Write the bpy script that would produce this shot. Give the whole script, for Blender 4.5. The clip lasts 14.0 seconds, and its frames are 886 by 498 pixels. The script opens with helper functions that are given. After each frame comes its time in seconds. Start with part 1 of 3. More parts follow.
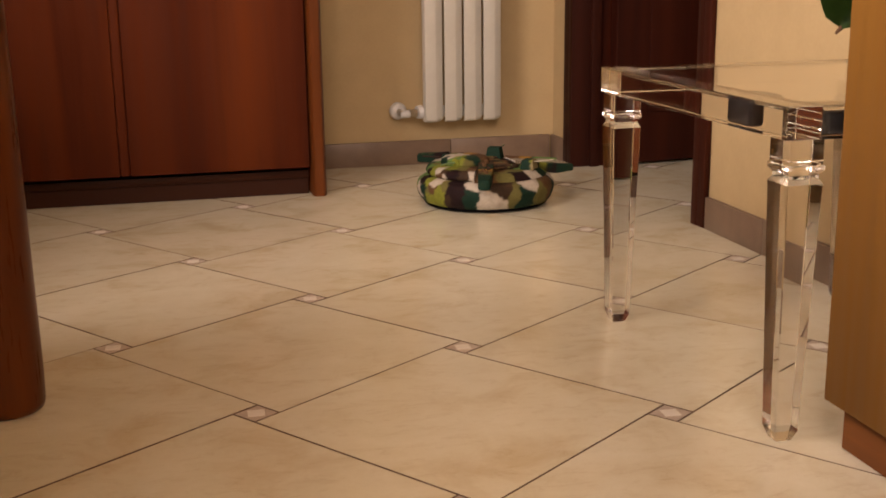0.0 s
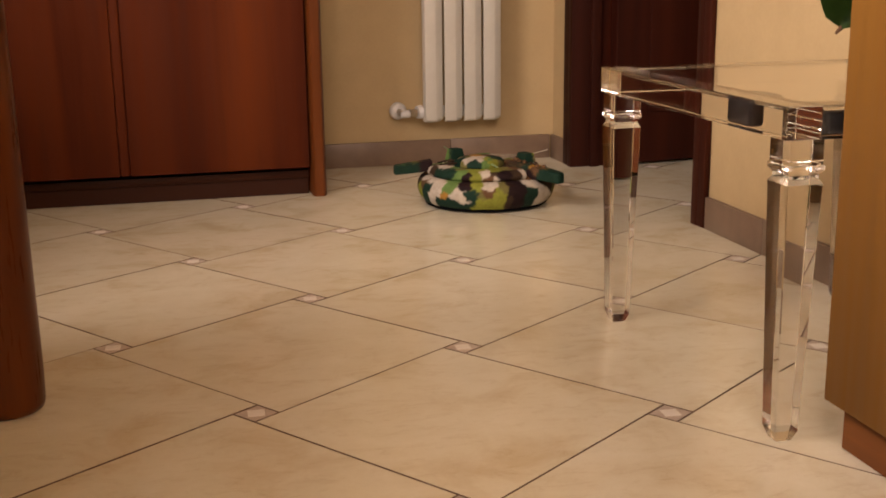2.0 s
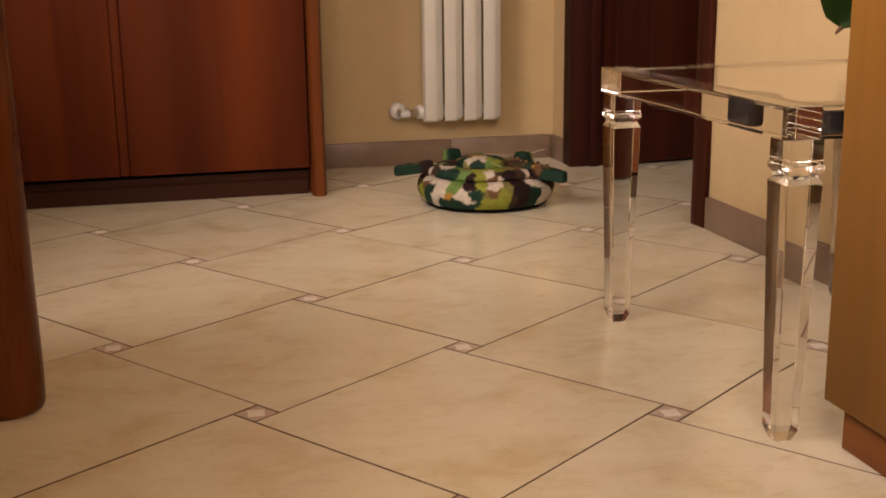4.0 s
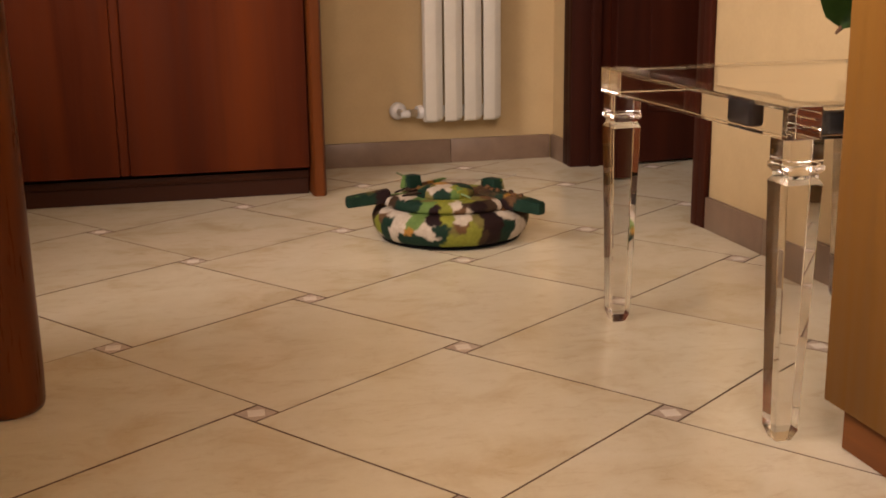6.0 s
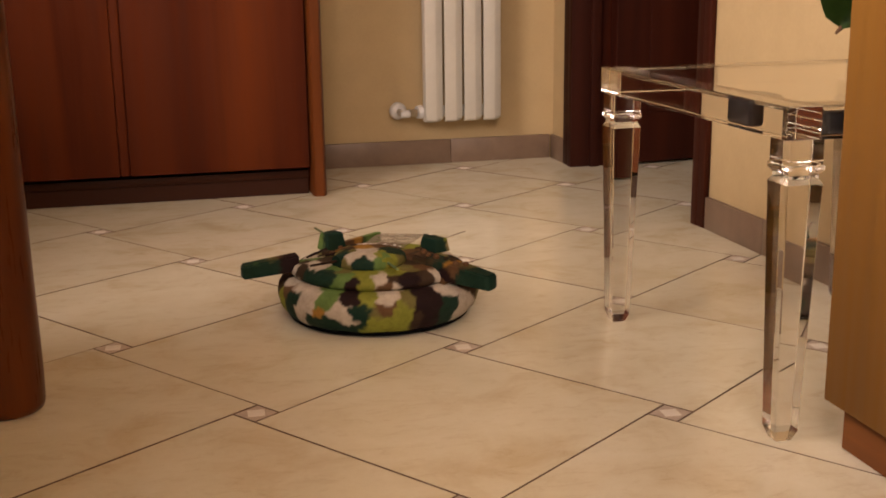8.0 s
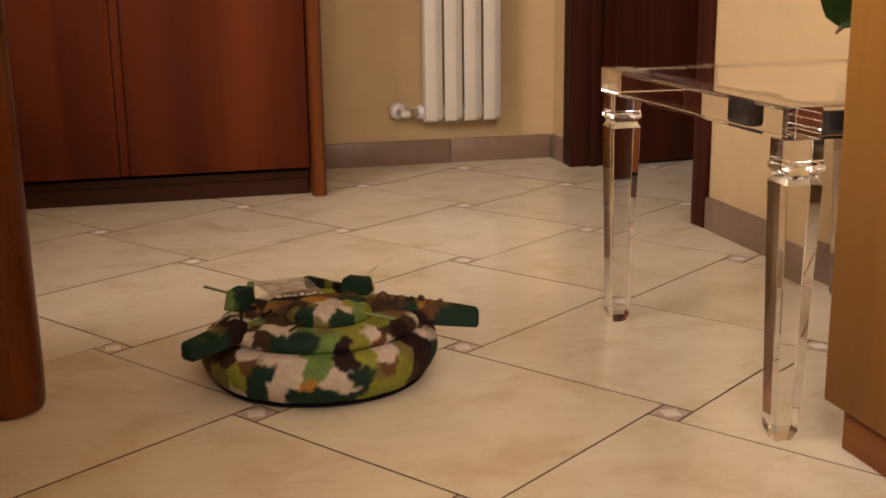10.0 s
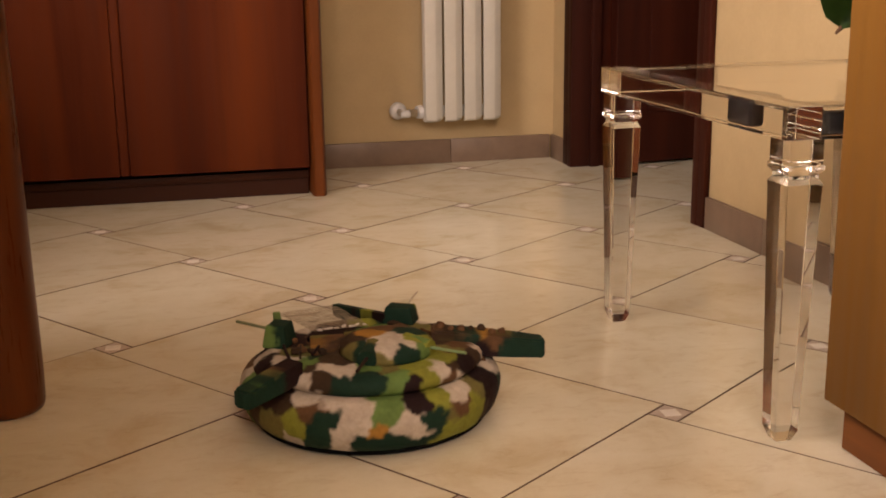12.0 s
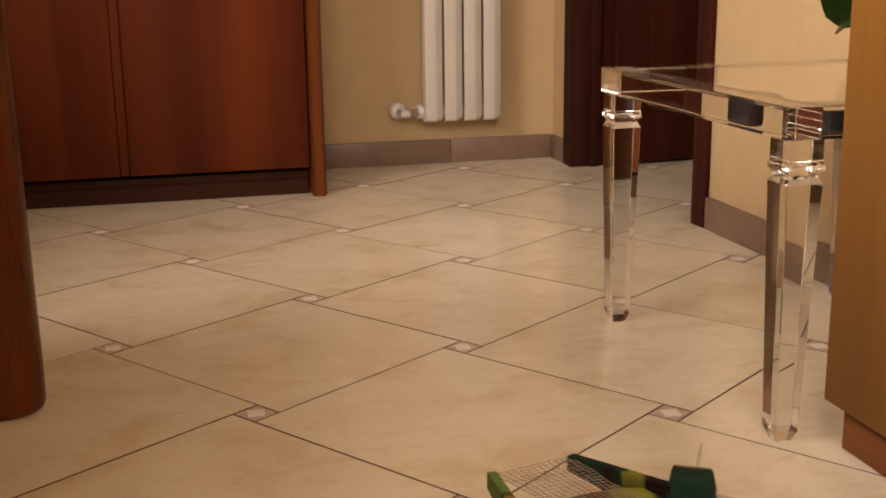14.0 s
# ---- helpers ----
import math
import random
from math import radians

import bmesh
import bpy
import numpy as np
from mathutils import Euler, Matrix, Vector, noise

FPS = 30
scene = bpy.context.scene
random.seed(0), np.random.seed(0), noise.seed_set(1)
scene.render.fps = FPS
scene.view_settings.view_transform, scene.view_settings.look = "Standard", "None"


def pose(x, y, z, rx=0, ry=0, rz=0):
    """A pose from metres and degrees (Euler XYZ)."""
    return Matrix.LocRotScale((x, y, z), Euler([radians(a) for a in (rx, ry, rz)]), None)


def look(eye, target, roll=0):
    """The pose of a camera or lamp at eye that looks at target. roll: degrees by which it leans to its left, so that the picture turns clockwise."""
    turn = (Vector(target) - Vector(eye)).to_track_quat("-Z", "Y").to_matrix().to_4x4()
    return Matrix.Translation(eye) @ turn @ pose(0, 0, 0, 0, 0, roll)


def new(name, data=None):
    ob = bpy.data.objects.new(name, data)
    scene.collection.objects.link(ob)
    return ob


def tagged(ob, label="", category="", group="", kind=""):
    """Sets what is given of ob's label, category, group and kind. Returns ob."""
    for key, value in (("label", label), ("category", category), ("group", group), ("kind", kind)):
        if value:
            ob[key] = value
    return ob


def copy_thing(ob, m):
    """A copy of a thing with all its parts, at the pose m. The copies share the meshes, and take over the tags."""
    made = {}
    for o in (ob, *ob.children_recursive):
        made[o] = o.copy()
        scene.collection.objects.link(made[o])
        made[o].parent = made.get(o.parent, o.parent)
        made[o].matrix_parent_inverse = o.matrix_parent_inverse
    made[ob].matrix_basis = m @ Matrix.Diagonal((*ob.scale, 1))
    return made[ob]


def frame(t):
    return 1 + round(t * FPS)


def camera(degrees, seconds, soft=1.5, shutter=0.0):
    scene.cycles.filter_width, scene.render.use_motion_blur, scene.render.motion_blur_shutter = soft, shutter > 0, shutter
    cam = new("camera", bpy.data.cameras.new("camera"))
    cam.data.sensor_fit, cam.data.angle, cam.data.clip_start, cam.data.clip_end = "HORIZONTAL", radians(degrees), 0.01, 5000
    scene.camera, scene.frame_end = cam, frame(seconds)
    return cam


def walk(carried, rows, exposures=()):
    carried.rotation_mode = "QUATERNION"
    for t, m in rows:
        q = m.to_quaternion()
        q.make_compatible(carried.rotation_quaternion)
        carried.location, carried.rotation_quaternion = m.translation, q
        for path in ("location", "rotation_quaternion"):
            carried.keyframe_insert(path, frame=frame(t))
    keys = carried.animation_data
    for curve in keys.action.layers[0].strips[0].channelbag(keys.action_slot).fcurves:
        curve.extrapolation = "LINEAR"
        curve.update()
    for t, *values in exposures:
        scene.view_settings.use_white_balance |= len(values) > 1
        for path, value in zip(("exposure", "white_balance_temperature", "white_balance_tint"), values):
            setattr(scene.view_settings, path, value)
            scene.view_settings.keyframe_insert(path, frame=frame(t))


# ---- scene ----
# ---- camera and its stand ----
EYE_Z = 0.5918
HEAD, TILT, ROLL = 13.8, 13.72, -0.716
FOV = 41.95
cam = camera(FOV, 14.0, soft=1.8, shutter=0.25)


def gaze():
    way = Vector((math.sin(radians(HEAD)) * math.cos(radians(TILT)), math.cos(radians(HEAD)) * math.cos(radians(TILT)), -math.sin(radians(TILT))))
    eye = Vector((0, 0, EYE_Z))
    return look(eye, eye + way, ROLL)


walk(cam, [(0.0, gaze()), (14.0, gaze())], exposures=[(0.0, 0.0), (14.0, 0.0)])

# ---- world and light ----
world = bpy.data.worlds.new("world")
scene.world = world
scene.cycles.max_bounces, scene.cycles.transmission_bounces, scene.cycles.glossy_bounces = 24, 24, 16
world.use_nodes = True
wn = world.node_tree.nodes
sky = wn.new("ShaderNodeTexSky")
sky.sky_type, sky.sun_disc, sky.sun_elevation, sky.sun_rotation = "NISHITA", False, radians(35), radians(-110)
world.node_tree.links.new(sky.outputs[0], wn["Background"].inputs[0])
wn["Background"].inputs[1].default_value = 0.02


def window_lamp(name, m, sx, sy, watts, colour):
    data = bpy.data.lights.new(name, "AREA")
    data.shape, data.size, data.size_y, data.energy, data.color = "RECTANGLE", sx, sy, watts, colour
    ob = new(name, data)
    ob.matrix_world = m
    return ob


# daylight through an unseen west window, and an added south lamp as front fill
window_lamp("unseen_window_light", look((-1.93, 0.48, 1.80), (0.4, 0.48, 0.2)), 2.0, 1.3, 190, (1.0, 0.79, 0.68))
window_lamp("unseen_window_light", look((-0.4, -2.12, 1.95), (0.2, 0.0, 0.3)), 1.5, 0.95, 98, (1.0, 0.77, 0.65))


# ---- materials ----
def material(name, colour, rough=0.5, metal=0.0, spec=0.5):
    m = bpy.data.materials.new(name)
    m.use_nodes = True
    b = m.node_tree.nodes["Principled BSDF"]
    b.inputs["Base Color"].default_value = (*colour, 1)
    b.inputs["Roughness"].default_value = rough
    b.inputs["Metallic"].default_value = metal
    b.inputs["Specular IOR Level"].default_value = spec
    return m, m.node_tree.nodes, m.node_tree.links, b


def noise_node(N, L, scale, detail=4.0, rough=0.55, vec=None, distort=0.0):
    n = N.new("ShaderNodeTexNoise")
    n.inputs["Scale"].default_value, n.inputs["Detail"].default_value = scale, detail
    n.inputs["Roughness"].default_value, n.inputs["Distortion"].default_value = rough, distort
    if vec is not None:
        L.new(vec, n.inputs["Vector"])
    return n


def ramp_node(N, L, fac, stops):
    r = N.new("ShaderNodeValToRGB")
    while len(r.color_ramp.elements) < len(stops):
        r.color_ramp.elements.new(0.5)
    for e, (p, c) in zip(r.color_ramp.elements, stops):
        e.position, e.color = p, (*c, 1)
    L.new(fac, r.inputs[0])
    return r


def mix_node(N, L, fac, a, b, how="MIX"):
    m = N.new("ShaderNodeMix")
    m.data_type, m.blend_type = "RGBA", how
    for value, sock in ((fac, m.inputs[0]), (a, m.inputs[6]), (b, m.inputs[7])):
        if isinstance(value, (int, float)):
            sock.default_value = value
        elif isinstance(value, tuple):
            sock.default_value = (*value, 1)
        else:
            L.new(value, sock)
    return m.outputs[2]


def bump_to(N, L, b, height, strength=0.2, distance=0.002):
    n = N.new("ShaderNodeBump")
    n.inputs["Strength"].default_value, n.inputs["Distance"].default_value = strength, distance
    L.new(height, n.inputs["Height"])
    L.new(n.outputs[0], b.inputs["Normal"])


def coords(N, L, which="Object", scale=(1, 1, 1), turn=(0, 0, 0), shift=None):
    c = N.new("ShaderNodeTexCoord")
    m = N.new("ShaderNodeMapping")
    m.inputs["Scale"].default_value = scale
    m.inputs["Rotation"].default_value = [radians(a) for a in turn]
    L.new(c.outputs[which], m.inputs["Vector"])
    if shift:
        info = N.new("ShaderNodeObjectInfo")
        add = N.new("ShaderNodeVectorMath")
        add.operation = "MULTIPLY_ADD"
        L.new(info.outputs["Random"], add.inputs[0])
        add.inputs[1].default_value = shift
        L.new(m.outputs[0], add.inputs[2])
        return add.outputs[0]
    return m.outputs[0]


def wood(name, dark, mid, light, grain=(1, 1, 1), rough=0.35, stripe=9.0, vary=(0, 0, 0), figure=0.0):
    """Veneer whose figure runs along the axis with the small scale."""
    m, N, L, b = material(name, mid, rough, 0.0, 0.16)
    v = coords(N, L, "Object", grain, shift=vary if any(vary) else None)
    broad = noise_node(N, L, stripe, 3, 0.5, v, 0.6)
    fine = noise_node(N, L, stripe * 9, 4, 0.6, v, 0.2)
    tone = ramp_node(N, L, broad.outputs[0], [(0.28, dark), (0.5, mid), (0.72, light)])
    hair = ramp_node(N, L, fine.outputs[0], [(0.30, (0.74, 0.68, 0.64)), (0.66, (1, 1, 1))])
    L.new(mix_node(N, L, 0.5, tone.outputs[0], hair.outputs[0], "MULTIPLY"), b.inputs["Base Color"])
    if figure:
        streak = noise_node(N, L, stripe * 3.1, 5, 0.62, v, 0.9)
        band = ramp_node(N, L, streak.outputs[0], [(0.30, (0.55, 0.47, 0.42)), (0.50, (0.92, 0.90, 0.88)), (0.68, (1.0, 1.0, 1.0))])
        plain_tone = b.inputs["Base Color"].links[0].from_socket
        L.new(mix_node(N, L, figure, plain_tone, band.outputs[0], "MULTIPLY"), b.inputs["Base Color"])
    gloss = ramp_node(N, L, fine.outputs[0], [(0.2, (rough * 0.8,) * 3), (0.8, (min(1, rough * 1.35),) * 3)])
    L.new(gloss.outputs[0], b.inputs["Roughness"])
    bump_to(N, L, b, fine.outputs[0], 0.08, 0.001)
    return m


def tile_material():
    m, N, L, b = material("glazed_beige_stoneware", (0.62, 0.56, 0.44), 0.3)
    v = coords(N, L, "Object", (1, 1, 1), shift=(17.0, 31.0, 7.0))
    cloud = noise_node(N, L, 8.0, 6, 0.58, v, 0.5)
    blotch = noise_node(N, L, 13, 3, 0.5, v, 0.2)
    grit = noise_node(N, L, 190, 3, 0.6, v)
    tone = ramp_node(N, L, cloud.outputs[0], [(0.30, (0.620, 0.550, 0.388)), (0.48, (0.715, 0.680, 0.535)), (0.70, (0.758, 0.732, 0.602))])
    fleck = ramp_node(N, L, blotch.outputs[0], [(0.25, (0.975, 0.965, 0.945)), (0.65, (1, 1, 1))])
    speck = ramp_node(N, L, grit.outputs[0], [(0.25, (0.96, 0.955, 0.95)), (0.55, (1, 1, 1))])
    body = mix_node(N, L, 0.6, tone.outputs[0], fleck.outputs[0], "MULTIPLY")
    body = mix_node(N, L, 0.6, body, speck.outputs[0], "MULTIPLY")
    streak = noise_node(N, L, 17, 8, 0.74, coords(N, L, "Object", (1.0, 2.3, 1), (0, 0, 12), (9.0, 23.0, 5.0)), 0.8)
    vein = ramp_node(N, L, streak.outputs[0], [(0.30, (0.87, 0.82, 0.76)), (0.46, (0.985, 0.98, 0.97)), (0.62, (1, 1, 1)), (0.74, (1.0, 0.985, 0.965))])
    body = mix_node(N, L, 1.0, body, vein.outputs[0], "MULTIPLY")
    info = N.new("ShaderNodeObjectInfo")
    each = ramp_node(N, L, info.outputs["Random"], [(0.0, (0.95, 0.945, 0.94)), (1.0, (1, 1, 1))])
    L.new(mix_node(N, L, 1.0, body, each.outputs[0], "MULTIPLY"), b.inputs["Base Color"])
    gloss = ramp_node(N, L, blotch.outputs[0], [(0.3, (0.15, 0.15, 0.15)), (0.7, (0.21, 0.21, 0.21))])
    L.new(gloss.outputs[0], b.inputs["Roughness"])
    return m


def plain(name, a, c, scale=30.0, rough=0.6, bump=0.1, metal=0.0, distance=0.001):
    m, N, L, b = material(name, a, rough, metal)
    v = coords(N, L)
    n = noise_node(N, L, scale, 5, 0.6, v)
    big = noise_node(N, L, scale * 0.11, 3, 0.5, v)
    one = ramp_node(N, L, n.outputs[0], [(0.3, a), (0.7, c)])
    two = ramp_node(N, L, big.outputs[0], [(0.3, (0.94, 0.935, 0.93)), (0.7, (1, 1, 1))])
    L.new(mix_node(N, L, 1.0, one.outputs[0], two.outputs[0], "MULTIPLY"), b.inputs["Base Color"])
    bump_to(N, L, b, n.outputs[0], bump, distance)
    return m


def clear_acrylic():
    m, N, L, b = material("clear_acrylic", (1, 1, 1), 0.0)
    b.inputs["Transmission Weight"].default_value = 1.0
    b.inputs["IOR"].default_value = 1.49
    b.inputs["Base Color"].default_value = (0.992, 0.988, 0.985, 1)
    return m


def painted():
    """Brush-daubed camouflage; the colours lie in the meshes' own paint layer."""
    m, N, L, b = material("camouflage_paint", (0.2, 0.2, 0.1), 0.72, 0.0, 0.14)
    a = N.new("ShaderNodeAttribute")
    a.attribute_name = "paint"
    v = coords(N, L)
    brush = noise_node(N, L, 160, 4, 0.65, v, 0.5)
    worn = noise_node(N, L, 40, 3, 0.6, v)
    s = ramp_node(N, L, brush.outputs[0], [(0.3, (0.78, 0.78, 0.78)), (0.66, (1, 1, 1))])
    s2 = ramp_node(N, L, worn.outputs[0], [(0.32, (0.76, 0.73, 0.70)), (0.62, (1, 1, 1))])
    c = mix_node(N, L, 0.5, a.outputs["Color"], s.outputs[0], "MULTIPLY")
    L.new(mix_node(N, L, 0.8, c, s2.outputs[0], "MULTIPLY"), b.inputs["Base Color"])
    bump_to(N, L, b, brush.outputs[0], 0.28, 0.002)
    return m


TILE = tile_material()
GROUT = plain("grout", (0.115, 0.075, 0.053), (0.165, 0.110, 0.078), 60, 0.9)
INSERT = plain("insert_brown_marble", (0.40, 0.335, 0.275), (0.53, 0.45, 0.38), 45, 0.35)
INLAY = plain("insert_pale_marble", (0.72, 0.69, 0.63), (0.80, 0.77, 0.71), 45, 0.3)
PLASTER = plain("warm_cream_plaster", (0.444, 0.333, 0.178), (0.465, 0.350, 0.190), 120, 0.85, 0.15)
CEIL = plain("white_ceiling_paint", (0.78, 0.75, 0.70), (0.80, 0.77, 0.72), 60, 0.9)
SKIRT = plain("grey_beige_skirting_tile", (0.160, 0.107, 0.073), (0.205, 0.139, 0.096), 18, 0.45)
CABINET = wood("cherry_veneer", (0.047, 0.0074, 0.0013), (0.089, 0.0165, 0.0029), (0.143, 0.0315, 0.0051), (1, 1, 0.045), 0.72, 3.6, (4.3, 2.0, 1.0), 0.8)
CABINET_EDGE = wood("cherry_edge", (0.080, 0.022, 0.0055), (0.120, 0.034, 0.0080), (0.158, 0.048, 0.012), (1, 1, 0.05), 0.3, 12.0)
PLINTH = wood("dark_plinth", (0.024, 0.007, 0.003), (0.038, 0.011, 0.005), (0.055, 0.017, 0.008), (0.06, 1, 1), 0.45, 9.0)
DOORWOOD = wood("mahogany_door", (0.018, 0.0030, 0.0011), (0.031, 0.0052, 0.0018), (0.047, 0.0084, 0.0028), (1, 1, 0.06), 0.55, 9.0)
TABLEWOOD = wood("table_leg_wood", (0.065, 0.017, 0.005), (0.104, 0.028, 0.0075), (0.148, 0.043, 0.011), (1, 1, 0.08), 0.28, 10.0)
OAK = wood("golden_brown_veneer", (0.145, 0.068, 0.014), (0.195, 0.094, 0.019), (0.240, 0.120, 0.027), (1, 1, 0.02), 0.5, 7.0)
OAK_PLINTH = wood("reddish_plinth", (0.155, 0.052, 0.013), (0.21, 0.076, 0.020), (0.26, 0.098, 0.027), (1, 0.06, 1), 0.4, 14.0)
ENAMEL = plain("white_radiator_enamel", (0.53, 0.51, 0.455), (0.56, 0.54, 0.485), 50, 0.35, 0.03)
WHITE_PLASTIC = plain("white_plastic", (0.55, 0.54, 0.53), (0.60, 0.59, 0.58), 50, 0.35, 0.03)
NICKEL = plain("dull_nickel", (0.42, 0.36, 0.28), (0.50, 0.44, 0.36), 70, 0.35, 0.05, 1.0)
BLACK = plain("black_plastic", (0.010, 0.010, 0.012), (0.018, 0.018, 0.020), 90, 0.62, 0.2)
BUMPER_SHADE = material("bumper_shade_black", (0.004, 0.004, 0.005), 0.9, 0.0, 0.05)[0]
ACRYLIC = clear_acrylic()
PAINT = painted()
DRY = plain("withered_leaf", (0.075, 0.032, 0.012), (0.11, 0.05, 0.02), 90, 0.8)
LEAF = plain("leaf_green", (0.034, 0.086, 0.012), (0.052, 0.112, 0.018), 60, 0.6, 0.3)
STEM = plain("plant_stem", (0.10, 0.05, 0.02), (0.08, 0.11, 0.03), 60, 0.6)
CLAY = plain("terracotta", (0.36, 0.14, 0.07), (0.42, 0.18, 0.09), 40, 0.8)
NET = plain("grey_netting", (0.17, 0.135, 0.095), (0.34, 0.28, 0.20), 90, 0.8)
TAPE = plain("white_tape", (0.55, 0.52, 0.48), (0.66, 0.62, 0.58), 90, 0.7)


# ---- mesh helpers ----
def finish(name, bm, mat, smooth=False):
    bmesh.ops.recalc_face_normals(bm, faces=bm.faces)
    data = bpy.data.meshes.new(name)
    bm.to_mesh(data)
    bm.free()
    for m in mat if isinstance(mat, (list, tuple)) else [mat]:
        data.materials.append(m)
    if smooth:
        for p in data.polygons:
            p.use_smooth = True
    return data


def soft_edges(data, angle=35):
    for p in data.polygons:
        p.use_smooth = True
    data.set_sharp_from_angle(angle=radians(angle))


def thing(name, label, category, m=None, group="", kind=""):
    ob = new(name)
    ob.empty_display_size = 0.05
    if m is not None:
        ob.matrix_world = m
    return tagged(ob, label, category, group, kind)


def part(name, bm, mat, parent, label="", smooth=None, m=None):
    data = finish(name, bm, mat)
    if smooth:
        soft_edges(data, smooth)
    ob = new(name, data)
    ob.parent = parent
    if m is not None:
        ob.matrix_basis = m
    if label:
        ob["label"] = label
    return ob


def solid(name, bm, mat, label="", category="", kind="", smooth=None):
    data = finish(name, bm, mat)
    if smooth:
        soft_edges(data, smooth)
    return tagged(new(name, data), label, category, "", kind)


def box_into(bm, lo, hi, bevel=0.0, segs=2):
    made = bmesh.ops.create_cube(bm, size=1.0)["verts"]
    lo, hi = Vector(lo), Vector(hi)
    for v in made:
        v.co = Vector((lo[i] + (v.co[i] + 0.5) * (hi[i] - lo[i]) for i in range(3)))
    if bevel:
        edges = list({e for v in made for e in v.link_edges})
        bmesh.ops.bevel(bm, geom=edges, offset=bevel, segments=segs, affect="EDGES", profile=0.5)
    return bm


def box(lo, hi, bevel=0.0, segs=2):
    return box_into(bmesh.new(), lo, hi, bevel, segs)


def lathe(profile, steps=64, a0=0.0, a1=360.0, centre=(0, 0)):
    """Turns (radius, height) round the z axis; an open sector gets end faces."""
    bm = bmesh.new()
    full = abs(a1 - a0) >= 359.9
    count = steps if full else steps + 1
    rings = []
    for k in range(count):
        a = radians(a0 + (a1 - a0) * k / steps)
        rings.append([bm.verts.new((centre[0] + max(r, 1e-5) * math.cos(a), centre[1] + max(r, 1e-5) * math.sin(a), z)) for r, z in profile])
    for k in range(steps):
        p, q = rings[k], rings[(k + 1) % count]
        for i in range(len(profile) - 1):
            bm.faces.new((p[i], q[i], q[i + 1], p[i + 1]))
    if not full:
        bm.faces.new(rings[0])
        bm.faces.new(rings[-1])
    bmesh.ops.remove_doubles(bm, verts=bm.verts, dist=2e-5)
    return bm


def rod_into(bm, a, b, r0, r1=None, steps=12):
    a, b = Vector(a), Vector(b)
    r1 = r0 if r1 is None else r1
    q = (b - a).to_track_quat("Z", "Y").to_matrix()
    lower, upper = [], []
    for k in range(steps):
        c = Vector((math.cos(math.tau * k / steps), math.sin(math.tau * k / steps), 0))
        lower.append(bm.verts.new(a + q @ (c * r0)))
        upper.append(bm.verts.new(b + q @ (c * r1)))
    for k in range(steps):
        j = (k + 1) % steps
        bm.faces.new((lower[k], lower[j], upper[j], upper[k]))
    bm.faces.new(lower[::-1])
    bm.faces.new(upper)
    return bm


def prism(points, z0, z1, bevel=0.0):
    """An upright prism over a plan outline."""
    bm = bmesh.new()
    low = [bm.verts.new((x, y, z0)) for x, y in points]
    top = [bm.verts.new((x, y, z1)) for x, y in points]
    n = len(points)
    for k in range(n):
        bm.faces.new((low[k], low[(k + 1) % n], top[(k + 1) % n], top[k]))
    bm.faces.new(low[::-1])
    bm.faces.new(top)
    if bevel:
        bmesh.ops.bevel(bm, geom=list(bm.edges), offset=bevel, segments=2, affect="EDGES")
    return bm


# ---- the room: X along the radiator wall, Y into the depth ----
WX0, WX1, WY0, WY1, CEILING = -1.8, 1.213, -2.0, 3.459, 2.7
DOOR_Y0, DOOR_Y1, DOOR_Z = 2.434, 3.25, 2.08
HALL_X, WALL_T = 2.9, 0.11


def build_walls():
    solid("wall_north", box((WX0 - 0.15, WY1, -0.05), (HALL_X + 0.15, WY1 + 0.15, CEILING)), PLASTER, "warm cream plastered wall behind the radiator", "wall", "structure")
    bm = box((WX1, WY0, -0.05), (WX1 + WALL_T, DOOR_Y0 - 0.03, CEILING))
    box_into(bm, (WX1, DOOR_Y1 + 0.03, -0.05), (WX1 + WALL_T, WY1 - 0.002, CEILING))
    box_into(bm, (WX1, DOOR_Y0 - 0.03, DOOR_Z + 0.03), (WX1 + WALL_T, DOOR_Y1 + 0.03, CEILING))
    solid("wall_east", bm, PLASTER, "warm cream plastered wall with a doorway", "wall", "structure")
    bm = box((WX0 - 0.15, WY0, -0.05), (WX0, -0.54, CEILING))
    box_into(bm, (WX0 - 0.15, 1.50, -0.05), (WX0, WY1 - 0.002, CEILING))
    box_into(bm, (WX0 - 0.15, -0.54, -0.05), (WX0, 1.50, 1.12))
    box_into(bm, (WX0 - 0.15, -0.54, 2.48), (WX0, 1.50, CEILING))
    solid("wall_west", bm, PLASTER, "warm cream plastered wall with a window opening", "wall", "structure")
    bm = box((WX0 - 0.15, WY0 - 0.15, -0.05), (-1.3, WY0, CEILING))
    box_into(bm, (0.5, WY0 - 0.15, -0.05), (HALL_X + 0.15, WY0, CEILING))
    box_into(bm, (-1.3, WY0 - 0.15, -0.05), (0.5, WY0, 1.42))
    box_into(bm, (-1.3, WY0 - 0.15, 2.5), (0.5, WY0, CEILING))
    solid("wall_south", bm, PLASTER, "warm cream plastered wall with a window opening", "wall", "structure")
    # added out of view to keep window light off the far floor
    solid("wall_shade_partition", box((WX0, 1.84, -0.05), (-0.90, 1.94, CEILING)), PLASTER, "unseen plastered wall added to shade the far floor and the sideboard", "wall", "structure")
    solid("wall_hall", box((HALL_X, WY0, -0.05), (HALL_X + 0.15, WY1 - 0.002, CEILING)), PLASTER, "warm cream plastered wall of the hall", "wall", "structure")
    solid("ceiling", box((WX0 - 0.15, WY0 - 0.15, CEILING), (HALL_X + 0.15, WY1 + 0.15, CEILING + 0.1)), CEIL, "plain white ceiling", "ceiling", "structure")


